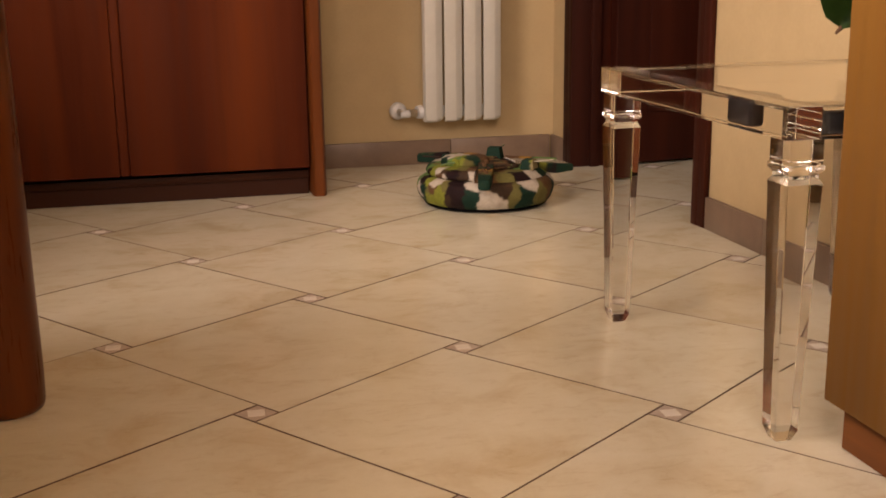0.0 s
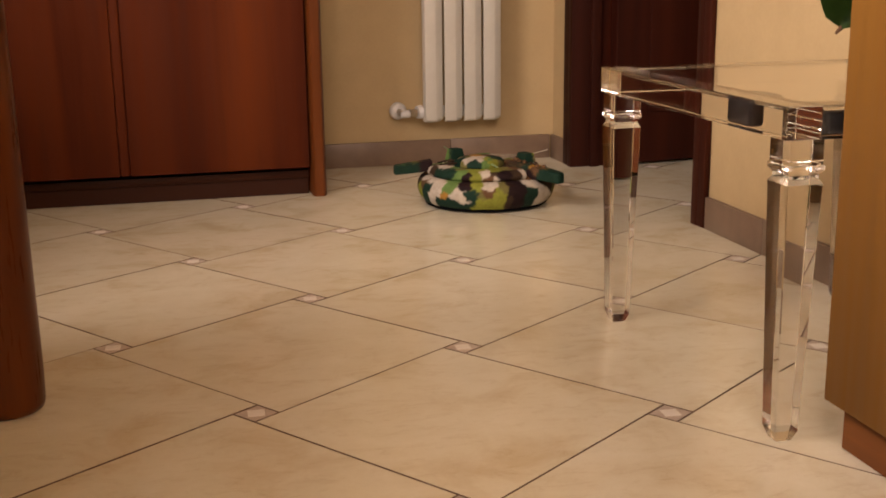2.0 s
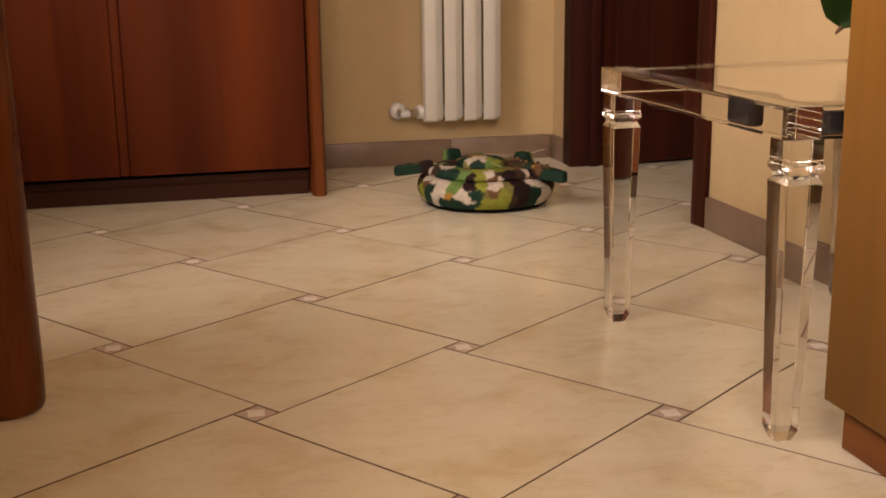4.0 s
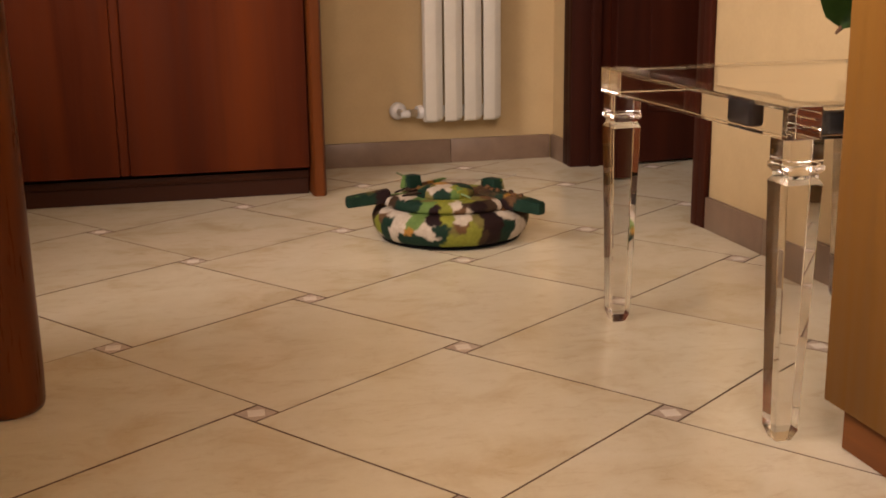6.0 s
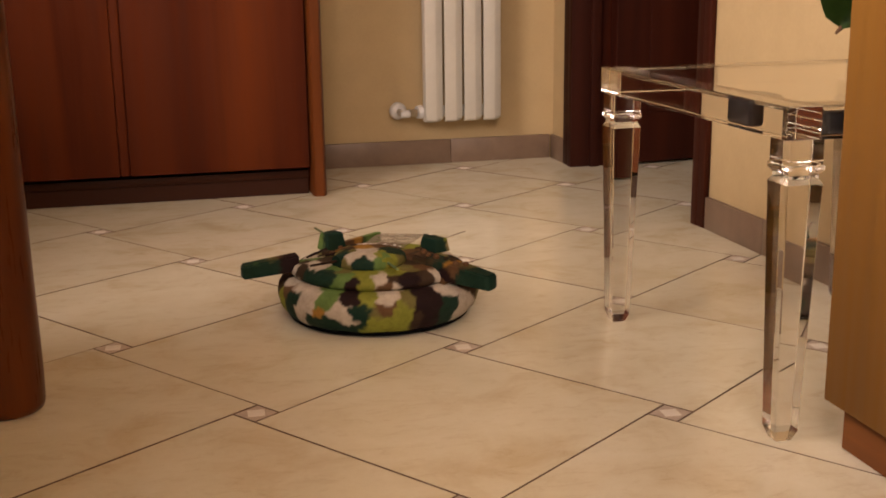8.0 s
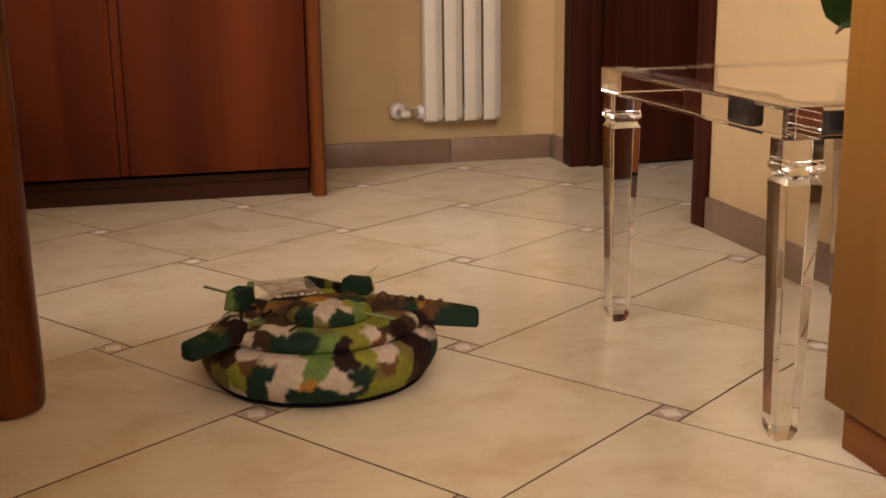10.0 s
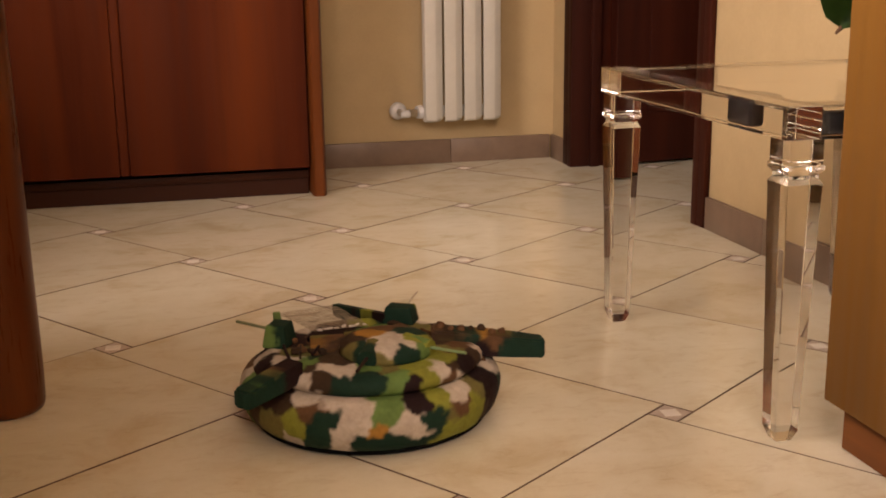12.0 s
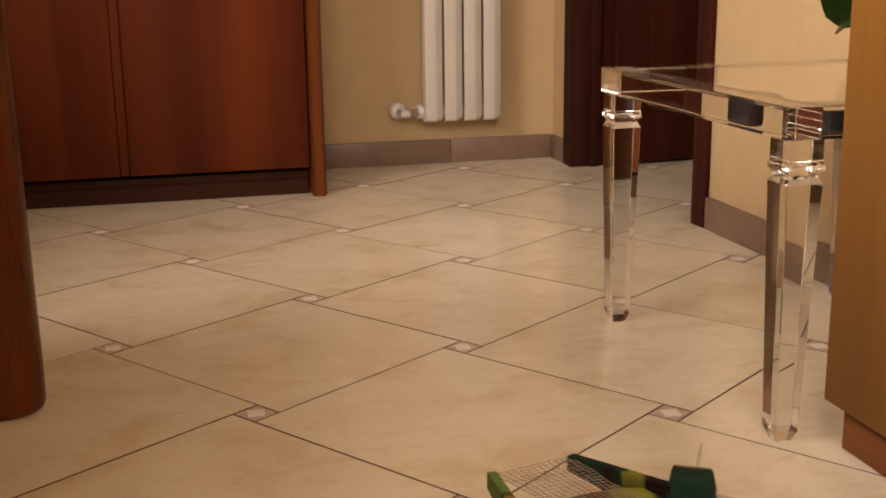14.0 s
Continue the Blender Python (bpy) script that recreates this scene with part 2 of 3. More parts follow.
def baseboard(name, lo, hi, axis, cuts):
    """Skirting tiles with fine joints, standing before a wall."""
    base = thing(name, "grey-beige ceramic skirting tiles along the wall", "skirting", kind="structure")
    edges = [lo[axis]] + cuts + [hi[axis]]
    for a, b in zip(edges[:-1], edges[1:]):
        p, q = list(lo), list(hi)
        p[axis], q[axis] = a + 0.0006, b - 0.0006
        part("skirting_tile", box(p, q, 0.0025, 2), SKIRT, base, smooth=40)


def build_baseboards():
    baseboard("baseboard_north", (-1.79, 3.446, 0.0), (1.199, 3.4585, 0.074), 0, [-1.55, -1.15, -0.75, -0.33, 0.07, 0.47, 0.876])
    baseboard("baseboard_east_back", (1.2, 3.323, 0.0), (1.2125, 3.445, 0.074), 1, [])
    baseboard("baseboard_east", (1.2, -1.9, 0.0), (1.2125, 2.373, 0.074), 1, [-1.5, -1.1, -0.7, -0.3, 0.1, 0.5, 0.9, 1.3, 1.7, 2.11])


def casing(name, y0, y1, label):
    """One upright of the door surround: jamb lining and flat architrave."""
    side = thing(name, label, "door frame", kind="structure")
    inner = y0 if name.endswith("far") else y1
    if name.endswith("far"):
        part("jamb_lining", box((1.196, inner, 0), (WX1 + WALL_T + 0.012, inner + 0.029, DOOR_Z), 0.002), DOORWOOD, side, smooth=40)
        part("architrave", box((1.197, inner + 0.005, 0), (1.2125, y1, DOOR_Z + 0.07), 0.004), DOORWOOD, side, smooth=40)
        part("door_stop", box((1.255, inner - 0.012, 0), (1.285, inner, DOOR_Z), 0.002), DOORWOOD, side, smooth=40)
    else:
        part("jamb_lining", box((1.196, inner - 0.029, 0), (WX1 + WALL_T + 0.012, inner, DOOR_Z), 0.002), DOORWOOD, side, smooth=40)
        part("architrave", box((1.197, y0, 0), (1.2125, inner - 0.005, DOOR_Z + 0.07), 0.004), DOORWOOD, side, smooth=40)
        part("door_stop", box((1.255, inner, 0), (1.285, inner + 0.012, DOOR_Z), 0.002), DOORWOOD, side, smooth=40)


def build_doorway():
    casing("door_frame_far", DOOR_Y1, 3.322, "dark mahogany door jamb beside the radiator wall")
    casing("door_frame_near", 2.374, DOOR_Y0, "dark mahogany door jamb beside the cream wall")
    top = thing("door_frame_head", "dark mahogany head of the door frame", "door frame", kind="structure")
    part("head_lining", box((1.196, DOOR_Y0, DOOR_Z), (WX1 + WALL_T + 0.012, DOOR_Y1, DOOR_Z + 0.028), 0.002), DOORWOOD, top)
    leaf = thing("door_1", "dark mahogany door standing wide open into the hall", "door", pose(1.318, 3.256, 0, 0, 0, 7.5), kind="structure")
    part("door_leaf", box((0.0, -0.042, 0.008), (0.80, 0.0, 2.06), 0.003), DOORWOOD, leaf, smooth=40)
    part("panel_moulding", box((0.11, -0.047, 0.16), (0.69, -0.0425, 0.95), 0.004), DOORWOOD, leaf, smooth=40)
    handle = rod_into(bmesh.new(), (0.74, -0.043, 1.02), (0.74, -0.085, 1.02), 0.009)
    rod_into(handle, (0.745, -0.085, 1.02), (0.64, -0.085, 1.02), 0.009)
    part("door_handle", handle, NICKEL, leaf, smooth=40)


# ---- floor: large tiles set pinwheel fashion with small inlaid squares ----
TURN = radians(-HEAD)
PITCH_A = Matrix.Rotation(TURN, 2) @ Vector((0.6907 * 0.4, -0.7267 * 0.4))
PITCH_B = Matrix.Rotation(TURN, 2) @ Vector((0.7218 * 0.4, 0.6837 * 0.4))
FLOOR_O = Matrix.Rotation(TURN, 2) @ Vector((0.0744 * 0.4, 4.402 * 0.4))
SIDE_E = 0.112
SIDE_S = math.sqrt(1 - SIDE_E ** 2)


def lattice(a, b):
    """From tile units along the joints to the floor."""
    i, j = a * SIDE_S - b * SIDE_E, a * SIDE_E + b * SIDE_S
    return i * PITCH_A + j * PITCH_B


def slab(points, depth, chamfer):
    """A tile over an outline, its top at 0, with a small chamfer; the second material lies on its sides."""
    c = sum(points, Vector((0, 0))) / len(points)
    bm = bmesh.new()
    rings = []
    for shrink, z in ((0, -depth), (0, -chamfer), (chamfer, 0)):
        rings.append([bm.verts.new((*(p - (p - c).normalized() * shrink * 1.4), z)) for p in points])
    n = len(points)
    for low, up in zip(rings[:-1], rings[1:]):
        for k in range(n):
            bm.faces.new((low[k], low[(k + 1) % n], up[(k + 1) % n], up[k])).material_index = 1
    bm.faces.new(rings[-1])
    return bm


def cut_tile(tile, o, lo, hi):
    """A tile cut off where it meets the walls."""
    bm = bmesh.new()
    bm.from_mesh(tile)
    for co, no in (((lo.x - o.x, 0, 0), (-1, 0, 0)), ((hi.x - o.x, 0, 0), (1, 0, 0)), ((0, lo.y - o.y, 0), (0, -1, 0)), ((0, hi.y - o.y, 0), (0, 1, 0))):
        bmesh.ops.bisect_plane(bm, geom=list(bm.verts) + list(bm.edges) + list(bm.faces), plane_co=co, plane_no=no, clear_outer=True)
    data = tile.copy()
    bm.to_mesh(data)
    bm.free()
    return data


def build_floor():
    floor = tagged(new("floor", finish("floor", box((WX0, WY0, -0.06), (HALL_X, WY1, -0.0020)), GROUT)),
                   "beige glazed stoneware floor with small inlaid squares", "floor", "", "structure")
    e, s, g = SIDE_E / 2, SIDE_S, 0.0029
    big = [lattice(x, y) for x, y in ((e + g, -e + g), (e + s - g, -e + g), (e + s - g, -e + s - g), (e + g, -e + s - g))]
    tile = finish("floor_tile", slab(big, 0.008, 0.0005), [TILE, GROUT])
    k = e - g
    bm = slab([lattice(x, y) for x, y in ((-k, -k), (k, -k), (k, k), (-k, k))], 0.008, 0.0006)
    square = finish("floor_insert", bm, [INSERT, GROUT])
    d = k * 0.78
    bm = slab([lattice(x, y) for x, y in ((-d, -0.1 * d), (0.1 * d, -d), (d, 0.1 * d), (-0.1 * d, d))], 0.0012, 0.0002)
    inlay = finish("inlay", bm, [INLAY, INLAY])
    lo, hi = Vector((WX0, WY0, 0)), Vector((HALL_X, WY1 - 0.001, 0))
    for i in range(-18, 16):
        for j in range(-15, 16):
            o = FLOOR_O + i * PITCH_A + j * PITCH_B
            corners = [o + p for p in big]
            if any(lo.x < c.x < hi.x and lo.y < c.y < hi.y for c in corners):
                data = tile
                if not all(lo.x < c.x < hi.x and lo.y < c.y < hi.y for c in corners):
                    data = cut_tile(tile, o, lo, hi)
                t = new("floor_tile", data)
                t.parent, t.location = floor, (o.x, o.y, random.uniform(-0.0003, 0.0003))
            if lo.x + 0.03 < o.x < hi.x - 0.03 and lo.y + 0.03 < o.y < hi.y - 0.03:
                t = new("floor_insert", square)
                t.parent, t.location = floor, (o.x, o.y, 0.0)
                u = new("inlay", inlay)
                u.parent, u.location = t, (0, 0, 0.0006)


# ---- sideboard against the radiator wall ----
def build_sideboard():
    unit = thing("sideboard", "reddish cherry-veneer sideboard with flush doors and post legs", "sideboard", pose(0, 3.037, 0))
    part("carcass", box((-1.50, 0.022, 0.080), (0.385, 0.395, 0.90), 0.002), CABINET, unit)
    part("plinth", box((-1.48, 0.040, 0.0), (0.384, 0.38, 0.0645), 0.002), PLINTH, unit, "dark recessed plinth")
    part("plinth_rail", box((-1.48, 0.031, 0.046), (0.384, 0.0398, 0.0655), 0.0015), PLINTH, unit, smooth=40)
    for x0, x1 in ((-1.20, -0.645), (-0.643, -0.1035), (-0.0765, 0.3835)):
        part("door", box((x0, 0.0, 0.078), (x1, 0.0205, 0.86), 0.002), CABINET, unit, smooth=40)
    part("stile", box((-0.1022, -0.003, 0.0785), (-0.0778, 0.021, 0.86), 0.006, 3), CABINET, unit, smooth=40)
    leg = prism([(0.389, -0.006), (0.396, -0.017), (0.418, -0.017), (0.426, -0.006), (0.426, 0.39), (0.389, 0.39)], 0.0, 0.90, 0.002)
    part("leg", leg, CABINET_EDGE, unit, "lighter cherry end post", smooth=50)
    part("top", box((-1.52, -0.02, 0.9005), (0.44, 0.398, 0.928), 0.005, 3), CABINET, unit, smooth=40)


# ---- radiator ----
def radiator_section(end=False):
    """One cast section: broad faceted front fin on a narrow web, with a rounded foot."""
    bm = bmesh.new()
    w = 0.0272
    side = [(-w, 0.034), (-w, 0.0015)] if end else [(-0.011, 0.034), (-0.013, 0.011), (-w + 0.001, 0.008), (-w, 0.0015)]
    plan = side + [(-0.026, -0.001), (0.004, -0.005), (0.0085, -0.0035), (0.0240, 0.004), (w, 0.0065), (w - 0.001, 0.011), (0.013, 0.014), (0.011, 0.034)]
    rows = []
    for z, cut in ((0.0, 0.011), (0.004, 0.004), (0.012, 0.0), (0.62, 0.0), (0.632, 0.006)):
        rows.append([bm.verts.new((x * (1 - cut * 4), y + cut, z + (0.004 if x > 0.012 and z < 0.005 else 0))) for x, y in plan])
    n = len(plan)
    for a, b in zip(rows[:-1], rows[1:]):
        for k in range(n):
            bm.faces.new((a[k], a[(k + 1) % n], b[(k + 1) % n], b[k]))
    bm.faces.new(rows[0][::-1])
    bm.faces.new(rows[-1])
    box_into(bm, (-0.010, 0.034, 0.03), (0.010, 0.075, 0.60), 0.004)
    return bm


def build_radiator():
    rad = thing("radiator", "white enamelled sectional radiator hung on the wall", "radiator", pose(0, 3.346, 0.141))
    part("section", radiator_section(True), ENAMEL, rad, smooth=30).location = (0.8015, 0, 0)
    inner = part("section", radiator_section(), ENAMEL, rad, smooth=30)
    inner.location = (0.8615, 0, 0)
    for k in range(2, 4):
        o = new("section", inner.data)
        o.parent, o.location = rad, (0.8015 + 0.0600 * k, 0, 0)
    for z in (0.028, 0.60):
        part("header_pipe", rod_into(bmesh.new(), (0.772, 0.045, z), (1.012, 0.045, z), 0.017, steps=20), ENAMEL, rad, smooth=40)
    for z in (0.05, 0.57):
        part("wall_bracket", box((0.885, 0.05, z), (0.897, 0.113, z + 0.012)), ENAMEL, rad)
    valve = thing("radiator_valve", "small white radiator valve with a nickel union", "valve", pose(0, 3.391, 0.168))
    body = lathe([(0.0, -0.010), (0.020, -0.010), (0.0245, -0.006), (0.0265, 0.0), (0.0245, 0.008), (0.017, 0.013), (0.0, 0.014)], 28)
    bmesh.ops.rotate(body, verts=body.verts, matrix=Matrix.Rotation(radians(90), 3, "X"))
    part("wall_rosette", body, WHITE_PLASTIC, valve, smooth=50, m=pose(0.706, 0.036, 0.002))
    part("elbow", rod_into(bmesh.new(), (0.708, 0.03, 0.0), (0.708, -0.018, -0.001), 0.0095, steps=18), NICKEL, valve, smooth=50)
    cap = lathe([(0.0, -0.016), (0.009, -0.016), (0.0115, -0.012), (0.012, 0.010), (0.009, 0.014), (0.0, 0.015)], 20)
    bmesh.ops.rotate(cap, verts=cap.verts, matrix=Matrix.Rotation(radians(90), 3, "Y"))
    part("valve_cap", cap, WHITE_PLASTIC, valve, "white cap", smooth=50, m=pose(0.720, -0.012, -0.003))
    part("union_nut", rod_into(bmesh.new(), (0.735, -0.006, -0.001), (0.756, -0.004, -0.001), 0.0125, steps=6), NICKEL, valve, "dull nickel union nut")
    part("collar", rod_into(bmesh.new(), (0.757, -0.003, 0.0), (0.7715, 0.0, 0.001), 0.019, 0.021, steps=20), WHITE_PLASTIC, valve, smooth=50)


# ---- clear side table ----
TAB_X0, TAB_X1, TAB_Y0, TAB_Y1, TAB_Z0, TAB_Z1 = 0.712, 1.198, 1.207, 1.793, 0.388, 0.428


def acrylic_leg():
    """Square block, waisted neck, long taper and a cut foot."""
    bm = bmesh.new()
    rows = []
    for z, w in ((0.0, 0.010), (0.016, 0.0165), (0.330, 0.0240), (0.333, 0.0240), (0.339, 0.0200), (0.345, 0.0200), (0.350, 0.0246), (0.3555, 0.0246), (0.3570, 0.0232), (0.3875, 0.0232)):
        rows.append([bm.verts.new((x * w, y * w, z)) for x, y in ((-1, -1), (1, -1), (1, 1), (-1, 1))])
    for a, b in zip(rows[:-1], rows[1:]):
        for k in range(4):
            bm.faces.new((a[k], a[(k + 1) % 4], b[(k + 1) % 4], b[k]))
    bm.faces.new(rows[0][::-1])
    bm.faces.new(rows[-1])
    bmesh.ops.bevel(bm, geom=[e for e in bm.edges if abs(e.verts[0].co.z - e.verts[1].co.z) > 0.02], offset=0.0012, segments=1, affect="EDGES")
    return bm


def build_clear_table():
    tab = thing("side_table", "clear acrylic side table with tapered legs on the tiles", "table", pose(0, 0, 0.0005))
    w = 0.045
    rails = (((TAB_X0, TAB_Y0, TAB_Z0), (TAB_X0 + w, TAB_Y1, TAB_Z1)), ((TAB_X1 - w, TAB_Y0, TAB_Z0), (TAB_X1, TAB_Y1, TAB_Z1)),
             ((TAB_X0 + w + 0.0004, TAB_Y0, TAB_Z0), (TAB_X1 - w - 0.0004, TAB_Y0 + w, TAB_Z1)), ((TAB_X0 + w + 0.0004, TAB_Y1 - w, TAB_Z0), (TAB_X1 - w - 0.0004, TAB_Y1, TAB_Z1)))
    for lo, hi in rails:
        part("rail", box(lo, hi, 0.0008, 1), ACRYLIC, tab)
    part("tabletop", box((TAB_X0 + w + 0.0005, TAB_Y0 + w + 0.0005, TAB_Z1 - 0.010), (TAB_X1 - w - 0.0005, TAB_Y1 - w - 0.0005, TAB_Z1 - 0.001), 0.001, 1), ACRYLIC, tab, "clear sheet let into the rails")
    first = part("leg", acrylic_leg(), ACRYLIC, tab)
    spots = [(x, y) for x in (TAB_X0 + 0.0275, TAB_X1 - 0.0275) for y in (TAB_Y0 + 0.0285, TAB_Y1 - 0.0245)]
    spots[0] = (TAB_X0 + 0.032, TAB_Y0 + 0.030)
    first.location = (*spots[0], 0)
    for x, y in spots[1:]:
        o = new("leg", first.data)
        o.parent, o.location = tab, (x, y, 0)


def build_dark_blocks():
    """Two dark blocks on the inner sides of the rails; the first stands in for a reflection."""
    block = thing("rubber_block", "black block inside a clear rail, one standing in for a reflection", "block", pose(TAB_X0 + 0.0462, 1.363, 0.4065), "blocks on the rails")
    part("pad", box((0.0, -0.031, -0.019), (0.022, 0.031, 0.0185), 0.006, 3), BLACK, block, smooth=40)
    part("fixing_screw", rod_into(bmesh.new(), (0.0221, 0.0, 0.0), (0.0245, 0.0, 0.0), 0.005, steps=12), NICKEL, block, smooth=40)
    copy_thing(block, pose(0.812, TAB_Y0 + 0.0462, 0.3985, 0, 0, 90))


# ---- near furniture at the picture's sides ----
def build_near_cabinet():
    unit = thing("cabinet", "golden-brown wooden cabinet on a recessed reddish plinth", "cabinet")
    part("body", box((0.7745, 0.25, 0.0671), (1.19, 1.192, 1.05), 0.0025), OAK, unit, smooth=40)
    part("plinth", box((0.803, 0.26, 0.0), (1.17, 1.190, 0.0666), 0.002), OAK_PLINTH, unit, "reddish recessed plinth")
    part("top", box((0.764, 0.24, 1.0505), (1.195, 1.200, 1.075), 0.004), OAK, unit, smooth=40)


def build_table_leg():
    tab = thing("dining_table", "dark reddish wooden table with stout round legs", "table", pose(-0.2305, 1.614, 0))
    prof = [(0.0, 0.0), (0.043, 0.0), (0.049, 0.004), (0.0515, 0.012), (0.0525, 0.05), (0.048, 0.55), (0.044, 0.715), (0.0, 0.715)]
    first = part("leg", lathe(prof, 48), TABLEWOOD, tab, smooth=40)
    for x, y in ((-1.0, 0.0), (-1.0, -1.95), (0.0, -1.95)):
        o = new("leg", first.data)
        o.parent, o.location = tab, (x * 1.0 - (0.25 if y < 0 and x == 0 else 0), y, 0)
    # top lies out of view; its reach is set to shade the near-left floor
    part("tabletop", box((-1.15, -2.10, 0.7155), (0.15, 0.07, 0.755), 0.006, 3), TABLEWOOD, tab, smooth=40)


def leaf_mesh(length, width):
    bm = bmesh.new()
    grid = []
    for i in range(13):
        t = i / 12
        half = width * 0.5 * math.sqrt(max(0.0, 1 - (2 * t ** 0.85 - 1) ** 2)) * (1 + 0.04 * math.sin(17 * t)) + 0.0005
        row = []
        for j in range(-4, 5):
            s = j / 4
            wave = 0.003 * math.sin(9 * t + s * 2)
            row.append(bm.verts.new((s * half * (1 + 0.05 * math.sin(21 * t)), -0.012 * abs(s) * width * 10 * 0.6 + wave, -t * length)))
        grid.append(row)
    for a, b in zip(grid[:-1], grid[1:]):
        for j in range(8):
            bm.faces.new((a[j], a[j + 1], b[j + 1], b[j]))
    bmesh.ops.solidify(bm, geom=list(bm.faces), thickness=0.0007)
    return bm


def build_plant():
    pot = thing("potted_plant", "trailing house plant on the cabinet with broad green leaves", "plant", pose(0.86, 1.12, 1.0755))
    part("pot", lathe([(0.0, 0.0), (0.05, 0.0), (0.066, 0.10), (0.070, 0.10), (0.070, 0.115), (0.060, 0.115), (0.057, 0.09), (0.0, 0.09)], 32), CLAY, pot, "terracotta pot", smooth=35)
    stem = bmesh.new()
    way = [(0, 0, 0.09), (-0.02, 0.06, 0.15), (-0.05, 0.125, 0.10), (-0.064, 0.155, -0.10), (-0.060, 0.160, -0.30), (-0.040, 0.154, -0.43), (-0.034, 0.152, -0.470)]
    for a, b in zip(way[:-1], way[1:]):
        rod_into(stem, a, b, 0.0025, 0.0022, 8)
    part("stem", stem, STEM, pot, smooth=50)
    data = None
    for x, y, z, rx, rz, size in ((-0.016, 0.152, -0.466, 4, -25, 1.0), (-0.06, 0.17, -0.22, -18, 80, 0.9), (-0.055, 0.15, -0.02, 25, 20, 0.9), (0.02, -0.03, 0.16, 40, 200, 1.0)):
        if data is None:
            o = part("leaf", leaf_mesh(0.100, 0.080), LEAF, pot, smooth=60)
            data = o.data
            part("dry_tip", rod_into(bmesh.new(), (0.001, -0.001, -0.0985), (-0.004, -0.002, -0.108), 0.0034, 0.0018, 8), DRY, o, "withered brown tip")
        else:
            o = new("leaf", data)
            o.parent = pot
        o.matrix_basis = pose(x, y, z, 0, 0, rz) @ pose(0, 0, 0, rx, 14, 0) @ Matrix.Scale(size, 4)


# ---- the disguised robot vacuum ----
WHITE, PLUM, PINE, LIME, GRASS, OCHRE, BROWN, OLIVE, UMBER = ((0.49, 0.44, 0.375), (0.017, 0.0080, 0.0090), (0.0095, 0.0310, 0.0205), (0.215, 0.235, 0.036),
                                                       (0.12, 0.205, 0.058), (0.33, 0.175, 0.035), (0.115, 0.062, 0.030), (0.15, 0.135, 0.045), (0.046, 0.028, 0.017))


def paint_mesh(data, seeds, cell):
    """Daubs each point with the colour of the nearest patch, edges broken by noise and a little smeared."""
    layer = data.color_attributes.new("paint", "FLOAT_COLOR", "POINT")
    pts = np.array([v.co + 0.26 * cell * noise.noise_vector(v.co / cell * 0.9) + 0.30 * cell * noise.noise_vector(v.co / cell * 2.0) + 0.05 * cell * noise.noise_vector(v.co / cell * 5.0) for v in data.vertices])
    spots, sizes, tints = np.array([q for q, _, _ in seeds]), np.array([r for _, r, _ in seeds]), np.array([c for _, _, c in seeds])
    reach = np.sqrt(((pts[:, None, :] - spots[None, :, :]) ** 2).sum(2)) - sizes[None, :]
    out = np.ones((len(pts), 4))
    order = reach.argsort(1)
    first, second = order[:, 0], order[:, min(1, len(seeds) - 1)]
    row = np.arange(len(pts))
    share = np.clip(0.5 - (reach[row, second] - reach[row, first]) / 0.007, 0, 0.5)[:, None]
    out[:, :3] = tints[first] * (1 - share) + tints[second] * share
    layer.data.foreach_set("color", out.ravel())


def polar(angle, r, z):
    return (r * math.cos(radians(angle)), r * math.sin(radians(angle)), z)


def painted_part(name, bm, parent, seeds, cell, label="", smooth=40, m=None, lump=0.0):
    if lump:
        for v in bm.verts:
            out = Vector((v.co.x, v.co.y, (v.co.z - 0.06) * 2)).normalized()
            v.co += out * lump * (noise.noise(v.co * 38) + 0.5 * noise.noise(v.co * 95))
    ob = part(name, bm, PAINT, parent, label, smooth, m)
    paint_mesh(ob.data, seeds, cell)
    return ob


def dense(bm, size):
    """Splits long edges, so that paint edges come out crisp."""
    for _ in range(5):
        edges = [e for e in bm.edges if e.calc_length() > size]
        if not edges:
            break
        bmesh.ops.subdivide_edges(bm, edges=edges, cuts=1, use_grid_fill=True)
    bmesh.ops.triangulate(bm, faces=bm.faces)
    return bm


def dense_profile(points, step=0.0024):
    out = [points[0]]
    for (r0, z0), (r1, z1) in zip(points[:-1], points[1:]):
        n = max(1, int(math.hypot(r1 - r0, z1 - z0) / step))
        out += [(r0 + (r1 - r0) * k / n, z0 + (z1 - z0) * k / n) for k in range(1, n + 1)]
    return out


def scatter(count, seed, colours, rmin, rmax, z0, z1, a0=0, a1=360, size=0.0):
    rnd = random.Random(seed)
    return [(polar(rnd.uniform(a0, a1), rnd.uniform(rmin, rmax), rnd.uniform(z0, z1)), size * rnd.uniform(0.5, 1), rnd.choice(colours)) for _ in range(count)]


